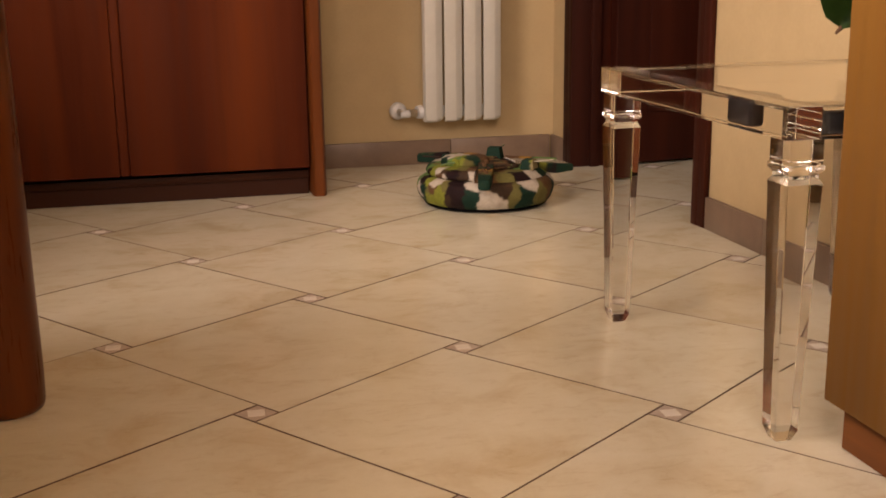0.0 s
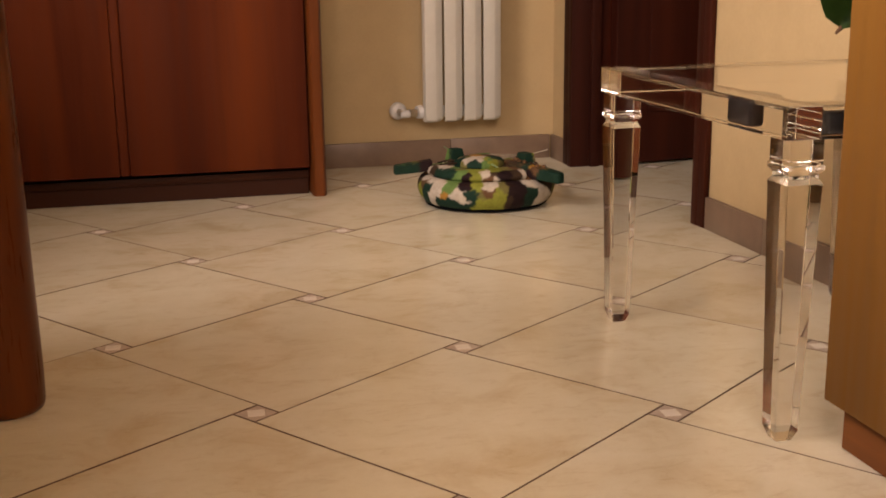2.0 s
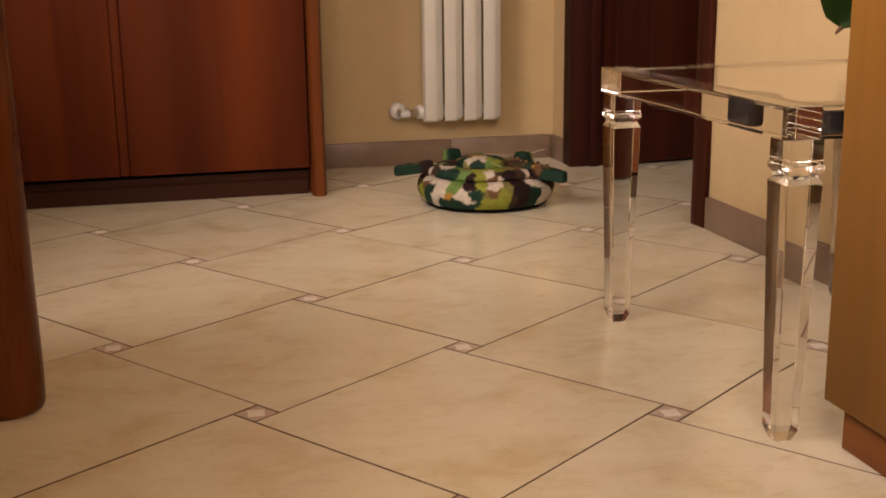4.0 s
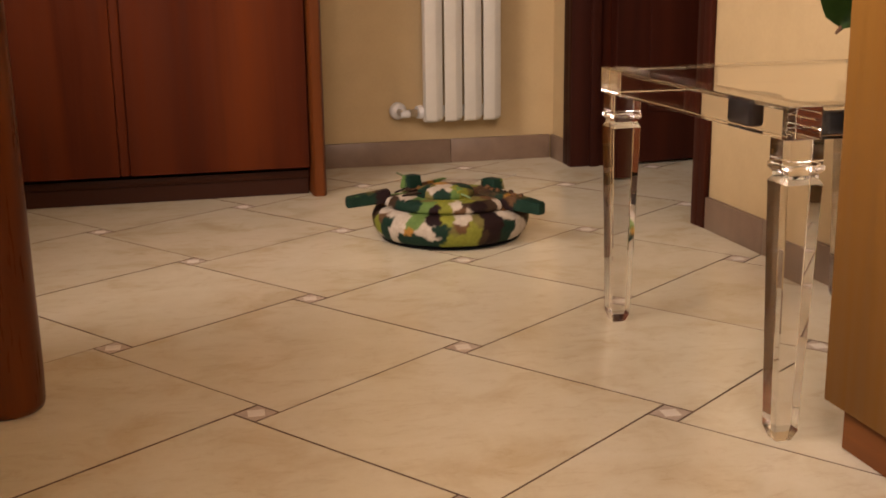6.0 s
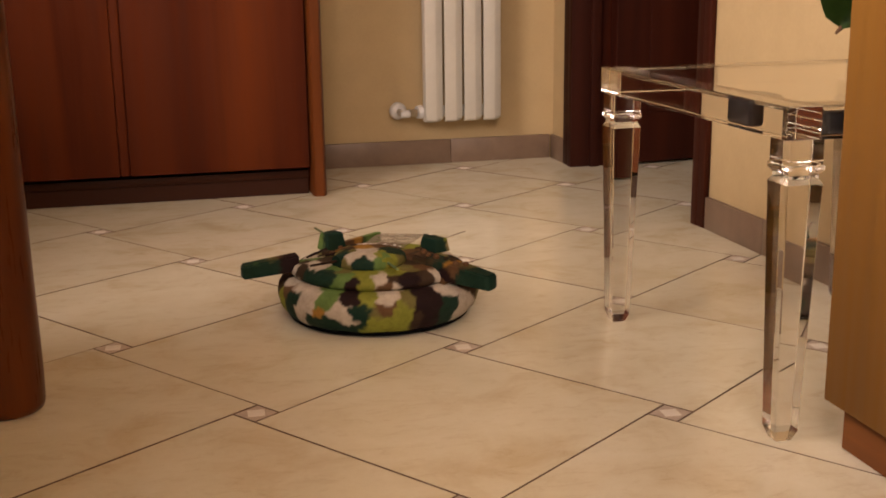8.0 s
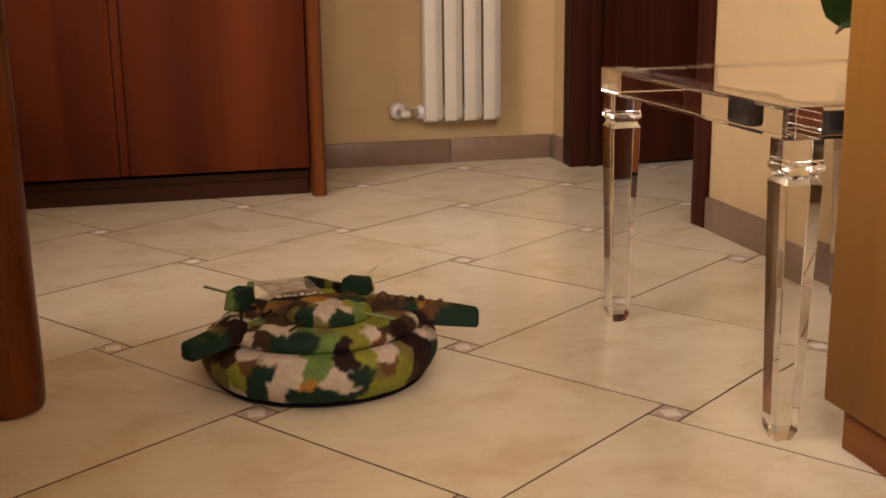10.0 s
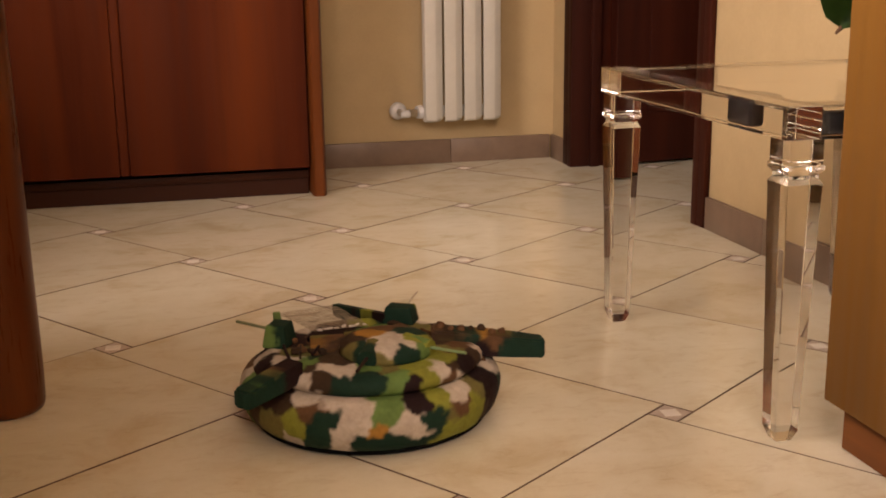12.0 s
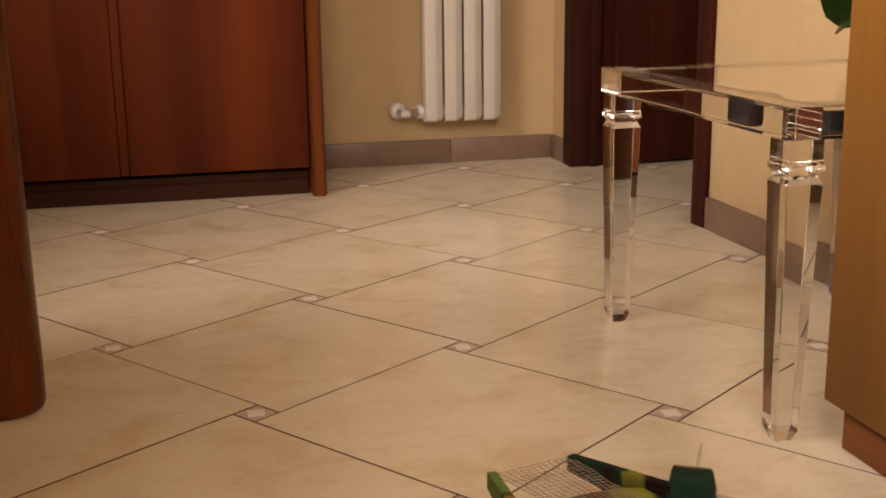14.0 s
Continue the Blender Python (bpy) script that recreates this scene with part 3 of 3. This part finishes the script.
def build_robot():
    """Forward is +X of its own space, left +Y."""
    bot = thing("robot_vacuum", "round robot vacuum under a hand-painted camouflage hull", "robot vacuum")
    # the skirt's dead black carries the contact shadow below the hull
    part("bumper", lathe([(0.0, 0.003), (0.148, 0.002), (0.1565, 0.004), (0.1590, 0.008), (0.153, 0.0115), (0.0, 0.012)], 72), BUMPER_SHADE, bot, "bumper skirt, blackened to stand in for the shadow under the hull", smooth=40)
    for s in (-1, 1):
        wheel = rod_into(bmesh.new(), (0, s * 0.105, 0.030), (0, s * 0.125, 0.030), 0.030, steps=24)
        part("drive_wheel", wheel, BLACK, bot, smooth=40)
    lower = [(0.0, 0.0125), (0.151, 0.0082), (0.1600, 0.0108), (0.1670, 0.0185), (0.1725, 0.029), (0.1755, 0.039), (0.1765, 0.048), (0.1745, 0.059), (0.169, 0.068), (0.159, 0.0745), (0.148, 0.077), (0.0, 0.078)]
    painted_part("lower_hull", lathe(dense_profile(lower), 440), bot, LOWER_PATCHES(), 0.022, smooth=60, lump=0.0014)
    deck = [(0.0, 0.0765), (0.157, 0.0765), (0.151, 0.082), (0.143, 0.088), (0.131, 0.0935), (0.0, 0.094)]
    painted_part("rear_deck", lathe(dense_profile(deck), 254, 60.5, 295.5), bot, DECK_PATCHES(), 0.020, smooth=60, lump=0.0010)
    bow = [(0.0, 0.0775), (0.147, 0.0775), (0.1525, 0.083), (0.1525, 0.090), (0.148, 0.0975), (0.138, 0.1025), (0.10, 0.105), (0.0, 0.105)]
    painted_part("bow_hull", lathe(dense_profile(bow), 184, -64, 60), bot, BOW_PATCHES(), 0.022, smooth=60, lump=0.0014)
    dome = [(0.0, 0.1030), (0.060, 0.1030), (0.0625, 0.108), (0.0605, 0.117), (0.053, 0.1225), (0.040, 0.1255), (0.0, 0.1265)]
    painted_part("dome", lathe(dense_profile(dome), 150), bot, DOME_PATCHES(), 0.020, smooth=60, m=pose(0.056, 0.003, 0), lump=0.0008)
    # a stubby gun on either flank of the dome
    for x, y, turn, seeds, reach, stick in (
            (0.086, 0.040, 33, [((0.0, 0, 0.02), 0, GRASS), ((0.02, 0, 0.0), 0, LIME), ((-0.02, 0.01, 0.01), 0, LIME)], 0.068, (0.20, 0.30, 0.15)),
            (0.090, -0.034, -33, [((0.0, 0, 0.02), 0, PINE), ((0.02, 0, 0.0), 0.004, PINE), ((-0.02, 0.01, 0.01), 0, OLIVE)], 0.068, (0.030, 0.017, 0.013))):
        gun = painted_part("gun_mount", dense(rod_into(bmesh.new(), (-0.026, 0, 0.001), (0.014, 0, -0.001), 0.0150, 0.0125, 24), 0.006), bot, seeds, 0.012, m=pose(x, y, 0.1125, 0, 0, turn))
        barrel = painted_part("gun_barrel", rod_into(bmesh.new(), (0.010, 0, 0.002), (reach, 0, 0.004), 0.0022, 0.0020, 10), gun, [((0, 0, 0), 0, stick)], 0.02)
        barrel["label"] = "thin pale green stick" if y > 0 else "thin dark stick"
    # side guns
    for s, root, turn, lift, x0 in ((1, 72, 68.5, 0.0, 0.0), (-1, -64, -59.5, 0.0065, 0.056)):
        h0 = 0.020 if s > 0 else 0.015
        plan = [(x0, -h0), (x0, h0), (0.085, h0 * 0.88), (0.150, 0.014), (0.154, 0.010), (0.154, -0.010), (0.150, -0.014), (0.085, -h0 * 0.88)]
        bm = bmesh.new()
        low = [bm.verts.new((x, y, 0.085 - 0.080 * x)) for x, y in plan]
        top = [bm.verts.new((x, y, (0.118 if s > 0 else 0.1155) - 0.125 * x)) for x, y in plan]
        n = len(plan)
        for k in range(n):
            bm.faces.new((low[k], low[(k + 1) % n], top[(k + 1) % n], top[k]))
        bm.faces.new(low[::-1])
        bm.faces.new(top)
        bmesh.ops.bevel(bm, geom=list(bm.edges), offset=0.0028, segments=2, affect="EDGES")
        wing = painted_part("side_gun", dense(bm, 0.005), bot,
                            [((0.13, 0, 0.09), 0.02, PINE)] + ([((0.06, 0.0, 0.10), 0.022, PLUM), ((0.085, 0.0, 0.085), 0.010, PLUM)] if s < 0 else []) + [ ((0.105, 0.0, 0.085), 0.015, PINE), ((0.075, 0, 0.08), 0.012, PLUM), ((0.07, 0.012 * s, 0.11), 0, OCHRE if s > 0 else PLUM),
                             ((0.045, -0.01, 0.112), 0, BROWN), ((0.03, 0.01, 0.112), 0, PINE), ((0.05, 0.016, 0.085), 0.006, PLUM), ((0.005, 0, 0.115), 0, BROWN), ((0.14, -0.012, 0.10), 0.004, PINE if s > 0 else GRASS), ((0.02, 0, 0.112), 0.004, OLIVE)] + ([((0.088, 0, 0.110), 0.006, BROWN), ((0.048, 0.0, 0.114), 0.010, PINE), ((0.066, 0.0, 0.112), 0.003, OCHRE), ((0.10, 0.0, 0.108), 0.008, UMBER), ((0.02, 0.0, 0.116), 0.008, UMBER)] if s > 0 else [((0.135, 0.006, 0.110), 0.014, (0.06, 0.115, 0.040)), ((0.10, 0.004, 0.112), 0.006, OLIVE)]) + [((0.10, 0.012 * s, 0.104), 0.003, OLIVE), ((0.088, -0.014, 0.098), 0.003, BROWN)],
                            0.018, smooth=50, m=pose(*polar(root, 0.084, lift), 0, 0, turn), lump=0.0007)
        lumps = random.Random(5 + s)
        for k in range(7 if s > 0 else 0):
            r = lumps.uniform(0.0036, 0.0070)
            b = bmesh.new()
            bmesh.ops.create_icosphere(b, subdivisions=2, radius=r)
            for v in b.verts:
                v.co = v.co * (1 + 0.35 * noise.noise(v.co * 300 + Vector((k, s, 0))))
            x = 0.012 + 0.014 * k
            painted_part("rivet_lump", b, wing, [((0, 0, 0), 0, lumps.choice((BROWN, (0.20, 0.11, 0.03), BROWN, UMBER) if s > 0 else (BROWN, PLUM, PINE)))], 0.02, smooth=50, m=pose(x, lumps.uniform(-0.008, 0.010), 0.1175 - 0.125 * x + r * 0.4))
    # rear turret boxes with thin guns
    for s, angle, r, turn, half, top in ((1, 137.5, 0.119, 141, 0.024, 0.1178), (-1, -121, 0.124, -128, 0.022, 0.1242)):
        block = box((-0.017, -half, 0.093), (0.019, half, top), 0.003, 2)
        for v in block.verts:
            taper = 1 - 0.24 * (v.co.z - 0.093) / 0.029
            v.co.x, v.co.y = v.co.x * taper, v.co.y * taper
        tur = painted_part("rear_turret", dense(block, 0.006), bot,
                           [((-0.02, 0, 0.108), 0.03, PINE), ((0.02, 0.02, 0.11), 0.008 if s < 0 else 0.0, OLIVE if s > 0 else GRASS), ((0.0, 0.025 * s, 0.12), 0.0, PINE), ((0.024, 0.0, 0.105), 0.016 if s > 0 else 0.006, (0.27, 0.22, 0.11) if s > 0 else OLIVE), ((0.004, 0.036, 0.112), 0.022 if s < 0 else 0.0, GRASS), ((0.01, -0.02, 0.122), 0, LIME if s > 0 else PINE)],
                           0.012, smooth=35, m=pose(*polar(angle, r, 0), 0, 0, turn))
        painted_part("turret_gun", rod_into(bmesh.new(), (0.016, -0.004, 0.113), (0.066, -0.006, 0.120), 0.0021 if s < 0 else 0.0014, steps=10), tur, [((0, 0, 0), 0, (0.16, 0.18, 0.10) if s < 0 else (0.50, 0.46, 0.38))], 0.02, "thin green stick")
    # tail fins and the netting between them
    for name, a, b, ha, hb, seeds in (
            ("tail_fin", (-0.088, 0.060), (-0.229, 0.029), 0.108, 0.0895, [((0.05, 0, 0.105), 0.006, LIME), ((0.07, 0, 0.095), 0.0, PINE), ((0.115, 0, 0.085), 0.014, PINE), ((0.03, 0, 0.095), 0.006, PLUM), ((0.075, 0, 0.08), 0.008, PLUM)]),
            ("tail_fin", (-0.090, -0.096), (-0.225, -0.066), 0.100, 0.0905, [((0.05, 0, 0.098), 0.004, OCHRE), ((0.11, 0, 0.088), 0.022, GRASS), ((0.13, 0, 0.08), 0.010, GRASS), ((0.02, 0, 0.095), 0.01, BROWN), ((0.08, 0, 0.08), 0.004, PINE)])):
        way = Vector(b) - Vector(a)
        n = way.length
        bm = bmesh.new()
        side = [(0, 0.088), (n * 0.62, 0.070), (n, 0.0725), (n, hb), (0, ha)]
        one = [bm.verts.new((x, -0.005, z)) for x, z in side]
        two = [bm.verts.new((x, 0.005, z)) for x, z in side]
        for k in range(5):
            bm.faces.new((one[k], one[(k + 1) % 5], two[(k + 1) % 5], two[k]))
        bm.faces.new(one[::-1])
        bm.faces.new(two)
        painted_part(name, dense(bm, 0.005), bot, seeds, 0.016, smooth=35, m=pose(a[0], a[1], 0, 0, 0, math.degrees(math.atan2(way.y, way.x))))
    net = bmesh.new()
    c00, c10, c11, c01 = Vector((-0.074, 0.026, 0.1000)), Vector((-0.226, 0.027, 0.0885)), Vector((-0.223, -0.064, 0.0885)), Vector((-0.077, -0.052, 0.1000))

    def at(u, w):
        """A point of the slack sheet of netting."""
        p = c00.lerp(c10, u).lerp(c01.lerp(c11, u), w)
        return p + Vector((0.0, 0.0, 0.0022 * noise.noise(p * 30))) + 0.0010 * noise.noise_vector(p * 70)

    for k in range(23):
        for i in range(9):
            rod_into(net, at(k / 22, i / 9), at(k / 22, (i + 1) / 9), 0.00040, steps=4)
    for k in range(14):
        for i in range(16):
            rod_into(net, at(i / 16, k / 13), at((i + 1) / 16, k / 13), 0.00040, steps=4)
    tape = bmesh.new()
    torn = random.Random(3)
    u = 0.05
    while u < 0.95:
        v = min(u + torn.uniform(0.03, 0.16), 0.98)
        lift = lambda: Vector((torn.uniform(-0.003, 0.003), 0, torn.uniform(0.0006, 0.0028)))
        rod_into(tape, c00.lerp(c01, u) + lift(), c00.lerp(c01, v) + lift(), torn.uniform(0.0008, 0.0022), torn.uniform(0.0008, 0.0020), 6)
        u = v + torn.uniform(0.01, 0.08)
    part("edge_tape", tape, TAPE, bot, "torn white tape along the netting")
    part("netting", net, NET, bot, "pale netting stretched between the fins")
    # thin rods and scraps beside the right side gun
    for a, b, r, c in (((0.030, -0.120, 0.100), (-0.045, -0.108, 0.099), 0.0022, PLUM), ((0.020, -0.104, 0.099), (-0.030, -0.088, 0.099), 0.0014, UMBER),
                       ((0.022, -0.088, 0.102), (-0.010, -0.066, 0.104), 0.0020, PLUM), ((0.030, 0.098, 0.101), (-0.020, 0.084, 0.101), 0.0018, BROWN)):
        painted_part("thin_rod", rod_into(bmesh.new(), a, b, r, steps=8), bot, [((0, 0, 0), 0, c)], 0.02)
    # equipment lumps behind the dome
    rnd = random.Random(11)
    for k in range(34):
        b = bmesh.new()
        size = rnd.uniform(0.004, 0.008)
        if k % 2:
            box_into(b, (-size, -size * 0.8, 0), (size, size * 0.8, size * 1.1), 0.0012, 1)
        else:
            bmesh.ops.create_icosphere(b, subdivisions=2, radius=size)
        x, y = rnd.uniform(-0.060, 0.035), rnd.uniform(-0.105, 0.085)
        painted_part("greeble", b, bot, [((0, 0, 0), 0, rnd.choice((BROWN, PLUM, UMBER, OLIVE, UMBER, BROWN)))], 0.02, smooth=40, m=pose(x, y, 0.095, 0, 0, rnd.uniform(0, 90)))
    for y, c in ((-0.055, BROWN), (0.0, PLUM), (0.05, BROWN)):
        b = dense(box((-0.030, -0.024, 0.092), (0.014, 0.024, 0.1060), 0.003, 2), 0.006)
        painted_part("engine_cover", b, bot, [((0, 0, 0.1), 0, c), ((0.01, 0.02, 0.108), 0, UMBER), ((-0.03, -0.02, 0.105), 0, OLIVE), ((0.0, -0.015, 0.108), 0, (0.20, 0.11, 0.03))], 0.02, smooth=40, m=pose(-0.012, y, 0, 0, 0, y * 300))
    return bot


def LOWER_PATCHES():
    """Patches round the hull: (angle from forward, height, size, colour)."""
    bow = [(-26, 0.059, 0.016, WHITE), (-31, 0.035, 0.014, WHITE), (-21, 0.065, 0.009, WHITE), (-35, 0.019, 0.008, WHITE), (-14, 0.067, 0.012, GRASS), (-16, 0.059, 0.010, GRASS), (-9, 0.070, 0.008, GRASS),
           (-17, 0.039, 0.009, OCHRE), (-20, 0.045, 0.003, OCHRE), (-4, 0.049, 0.015, WHITE), (1, 0.037, 0.009, WHITE), (-9, 0.043, 0.006, WHITE), (-26, 0.029, 0.009, PINE), (-19, 0.023, 0.010, PINE),
           (-12, 0.023, 0.010, PINE), (-5, 0.018, 0.010, PINE), (3, 0.016, 0.007, PINE), (1, 0.073, 0.014, PLUM), (0, 0.062, 0.006, PLUM), (7, 0.047, 0.014, PINE), (9, 0.028, 0.007, PINE)]
    right = [(-79, 0.044, 0.008, UMBER), (-67, 0.030, 0.014, OLIVE), (-54, 0.043, 0.010, LIME), (-47, 0.062, 0.009, BROWN), (-41, 0.066, 0.005, BROWN), (-49, 0.072, 0.007, WHITE), (-40, 0.072, 0.005, WHITE),
             (-42, 0.049, 0.013, PINE), (-42, 0.029, 0.012, PINE), (-37, 0.054, 0.007, PINE), (-60, 0.062, 0.006, UMBER), (-67, 0.066, 0.009, PLUM), (-58, 0.020, 0.004, WHITE), (-84, 0.060, 0.007, BROWN), (-90, 0.048, 0.009, GRASS)]
    left = [(11, 0.067, 0.013, LIME), (20, 0.069, 0.014, WHITE), (14, 0.074, 0.006, LIME), (18, 0.054, 0.008, BROWN), (23, 0.055, 0.005, BROWN), (29, 0.040, 0.015, LIME), (13, 0.025, 0.013, LIME), (25, 0.023, 0.013, LIME),
            (15, 0.046, 0.005, OLIVE), (35, 0.064, 0.009, OLIVE), (44, 0.058, 0.020, PLUM), (45, 0.036, 0.016, PLUM), (39, 0.036, 0.010, UMBER), (59, 0.043, 0.011, PINE), (57, 0.025, 0.010, PINE), (71, 0.028, 0.013, WHITE), (60, 0.068, 0.008, WHITE),
            (80, 0.035, 0.010, WHITE), (85, 0.060, 0.014, UMBER), (94, 0.046, 0.008, OLIVE)]
    rear = [(106, 0.040, 0.012, PINE), (112, 0.066, 0.007, WHITE), (124, 0.038, 0.010, OLIVE), (136, 0.058, 0.010, BROWN), (150, 0.040, 0.012, PINE), (158, 0.062, 0.009, WHITE), (170, 0.042, 0.012, LIME), (184, 0.055, 0.013, PLUM), (198, 0.040, 0.012, WHITE),
            (213, 0.060, 0.010, GRASS), (228, 0.044, 0.013, PINE), (243, 0.062, 0.009, BROWN), (256, 0.040, 0.010, WHITE)]
    return [(polar(a, 0.172 if z < 0.066 else 0.163, z), r, c) for a, z, r, c in bow + right + left + rear]


def BOW_PATCHES():
    """(angle, radius, height, size, colour)"""
    right = [(-54, 0.151, 0.092, 0.010, WHITE), (-55, 0.150, 0.082, 0.007, WHITE), (-45, 0.150, 0.094, 0.014, UMBER), (-39, 0.128, 0.103, 0.011, WHITE), (-49, 0.119, 0.104, 0.005, WHITE), (-30, 0.139, 0.102, 0.005, WHITE),
             (-32, 0.152, 0.091, 0.018, PINE), (-22, 0.147, 0.098, 0.016, PINE), (-16, 0.150, 0.095, 0.010, PINE), (-46, 0.150, 0.080, 0.006, WHITE), (-65, 0.115, 0.104, 0.010, GRASS), (-65, 0.132, 0.103, 0.005, GRASS),
             (-65, 0.152, 0.091, 0.011, PLUM), (-56, 0.128, 0.104, 0.006, UMBER), (-50, 0.096, 0.105, 0.012, UMBER)]
    front = [(-6, 0.145, 0.099, 0.013, GRASS), (-10, 0.152, 0.087, 0.013, GRASS), (1, 0.152, 0.089, 0.010, PLUM), (1, 0.151, 0.080, 0.008, PLUM), (10, 0.150, 0.094, 0.009, LIME), (4, 0.130, 0.103, 0.007, LIME), (-9, 0.123, 0.103, 0.007, OLIVE), (15, 0.137, 0.103, 0.006, LIME),
             (6, 0.152, 0.084, 0.006, LIME), (-20, 0.120, 0.104, 0.008, GRASS)]
    left = [(18, 0.144, 0.100, 0.011, WHITE), (22, 0.152, 0.083, 0.008, BROWN), (29, 0.152, 0.082, 0.006, WHITE), (36, 0.152, 0.089, 0.019, PLUM), (29, 0.146, 0.098, 0.008, UMBER), (48, 0.152, 0.088, 0.011, UMBER), (30, 0.128, 0.104, 0.012, LIME), (42, 0.120, 0.104, 0.010, OLIVE), (60, 0.150, 0.093, 0.010, WHITE), (70, 0.152, 0.088, 0.010, BROWN), (56, 0.120, 0.104, 0.010, BROWN), (62, 0.095, 0.104, 0.010, UMBER)]
    return [(polar(a, r, z), s, c) for a, r, z, s, c in right + front + left]


def DECK_PATCHES():
    rim = [(70, 0.088, 0.012, BROWN), (90, 0.088, 0.010, OLIVE), (108, 0.088, 0.012, PLUM), (126, 0.088, 0.010, WHITE), (145, 0.088, 0.012, PINE), (165, 0.088, 0.012, LIME), (185, 0.088, 0.012, BROWN),
           (205, 0.088, 0.012, WHITE), (222, 0.088, 0.010, PLUM), (238, 0.088, 0.012, PLUM), (252, 0.092, 0.008, WHITE), (262, 0.086, 0.010, PLUM), (276, 0.088, 0.012, PLUM), (292, 0.090, 0.010, BROWN)]
    deck = [(272, 0.122, 0.010, WHITE), (286, 0.112, 0.010, GRASS), (290, 0.135, 0.006, GRASS), (258, 0.100, 0.010, OLIVE)]
    return [(polar(a, 0.146, z), r, c) for a, z, r, c in rim] + [(polar(a, r, 0.094), k, c) for a, r, k, c in deck] + scatter(18, 4, (BROWN, PLUM, OLIVE, OCHRE, PINE, GRASS), 0.02, 0.11, 0.09, 0.094, 50, 310, 0.008)


def DOME_PATCHES():
    front = [(8, 0.062, 0.114, 0.014, PINE), (-52, 0.060, 0.114, 0.013, PINE), (-22, 0.050, 0.121, 0.008, WHITE), (5, 0.020, 0.127, 0.012, WHITE), (-24, 0.064, 0.109, 0.009, OLIVE), (-75, 0.064, 0.110, 0.010, OLIVE), (33, 0.064, 0.114, 0.009, GRASS),
             (20, 0.045, 0.124, 0.004, WHITE), (55, 0.062, 0.118, 0.009, LIME), (40, 0.036, 0.126, 0.004, LIME)]
    back = [(91, 0.042, 0.124, 0.011, PINE), (75, 0.066, 0.110, 0.008, OLIVE), (-108, 0.050, 0.120, 0.012, UMBER), (-140, 0.030, 0.125, 0.007, OCHRE), (180, 0.045, 0.125, 0.012, BROWN), (-140, 0.066, 0.110, 0.012, PLUM), (140, 0.062, 0.114, 0.012, BROWN)]
    return [(polar(a, r, z), s, c) for a, r, z, s, c in front + back]


# ---- what moves ----
def motions():
    """The robot: seconds, place on the floor, heading in degrees."""
    rows = [(0.0, 0.8095, 2.8275, -176.5), (0.2, 0.8095, 2.8275, -169.0), (0.35, 0.8100, 2.8275, -164.0), (0.55, 0.8100, 2.8275, -163.5), (0.7, 0.8100, 2.8275, -160.0),
            (0.8, 0.8100, 2.8275, -150.0), (0.9, 0.8100, 2.8275, -143.0), (1.0, 0.8100, 2.8275, -130.0), (1.15, 0.8103, 2.8275, -124.5), (3.3, 0.8103, 2.8275, -124.3),
            (4.4, 0.8080, 2.8240, -118.0), (5.0, 0.7540, 2.7160, -117.6), (5.5, 0.6910, 2.6050, -117.4), (6.0, 0.6270, 2.4790, -117.2), (6.5, 0.5560, 2.3420, -117.0), (7.0, 0.4910, 2.2080, -117.0),
            (7.5, 0.4236, 2.0686, -117.2), (8.0, 0.3580, 1.9380, -117.5), (8.2, 0.3320, 1.8900, -117.5), (8.9, 0.2480, 1.7150, -117.0), (9.3, 0.2160, 1.6540, -114.0), (9.9, 0.2136, 1.6495, -89.0),
            (10.2, 0.2136, 1.6495, -82.8), (10.5, 0.2136, 1.6490, -82.7), (11.0, 0.2159, 1.6393, -82.4), (11.5, 0.2240, 1.6040, -80.5), (12.0, 0.2574, 1.4705, -79.9), (12.5, 0.2970, 1.3150, -79.8),
            (13.0, 0.3330, 1.1590, -79.8), (13.5, 0.3720, 0.9950, -79.8), (14.0, 0.4110, 0.8400, -79.8)]
    walk(robot_vacuum, [(t, pose(x, y, 0.0, 0, 0, a)) for t, x, y, a in rows])


build_walls()
build_doorway()
build_sideboard()
build_radiator()
build_clear_table()
build_dark_blocks()
build_near_cabinet()
build_table_leg()
build_plant()
robot_vacuum = build_robot()
build_baseboards()
build_floor()

motions()
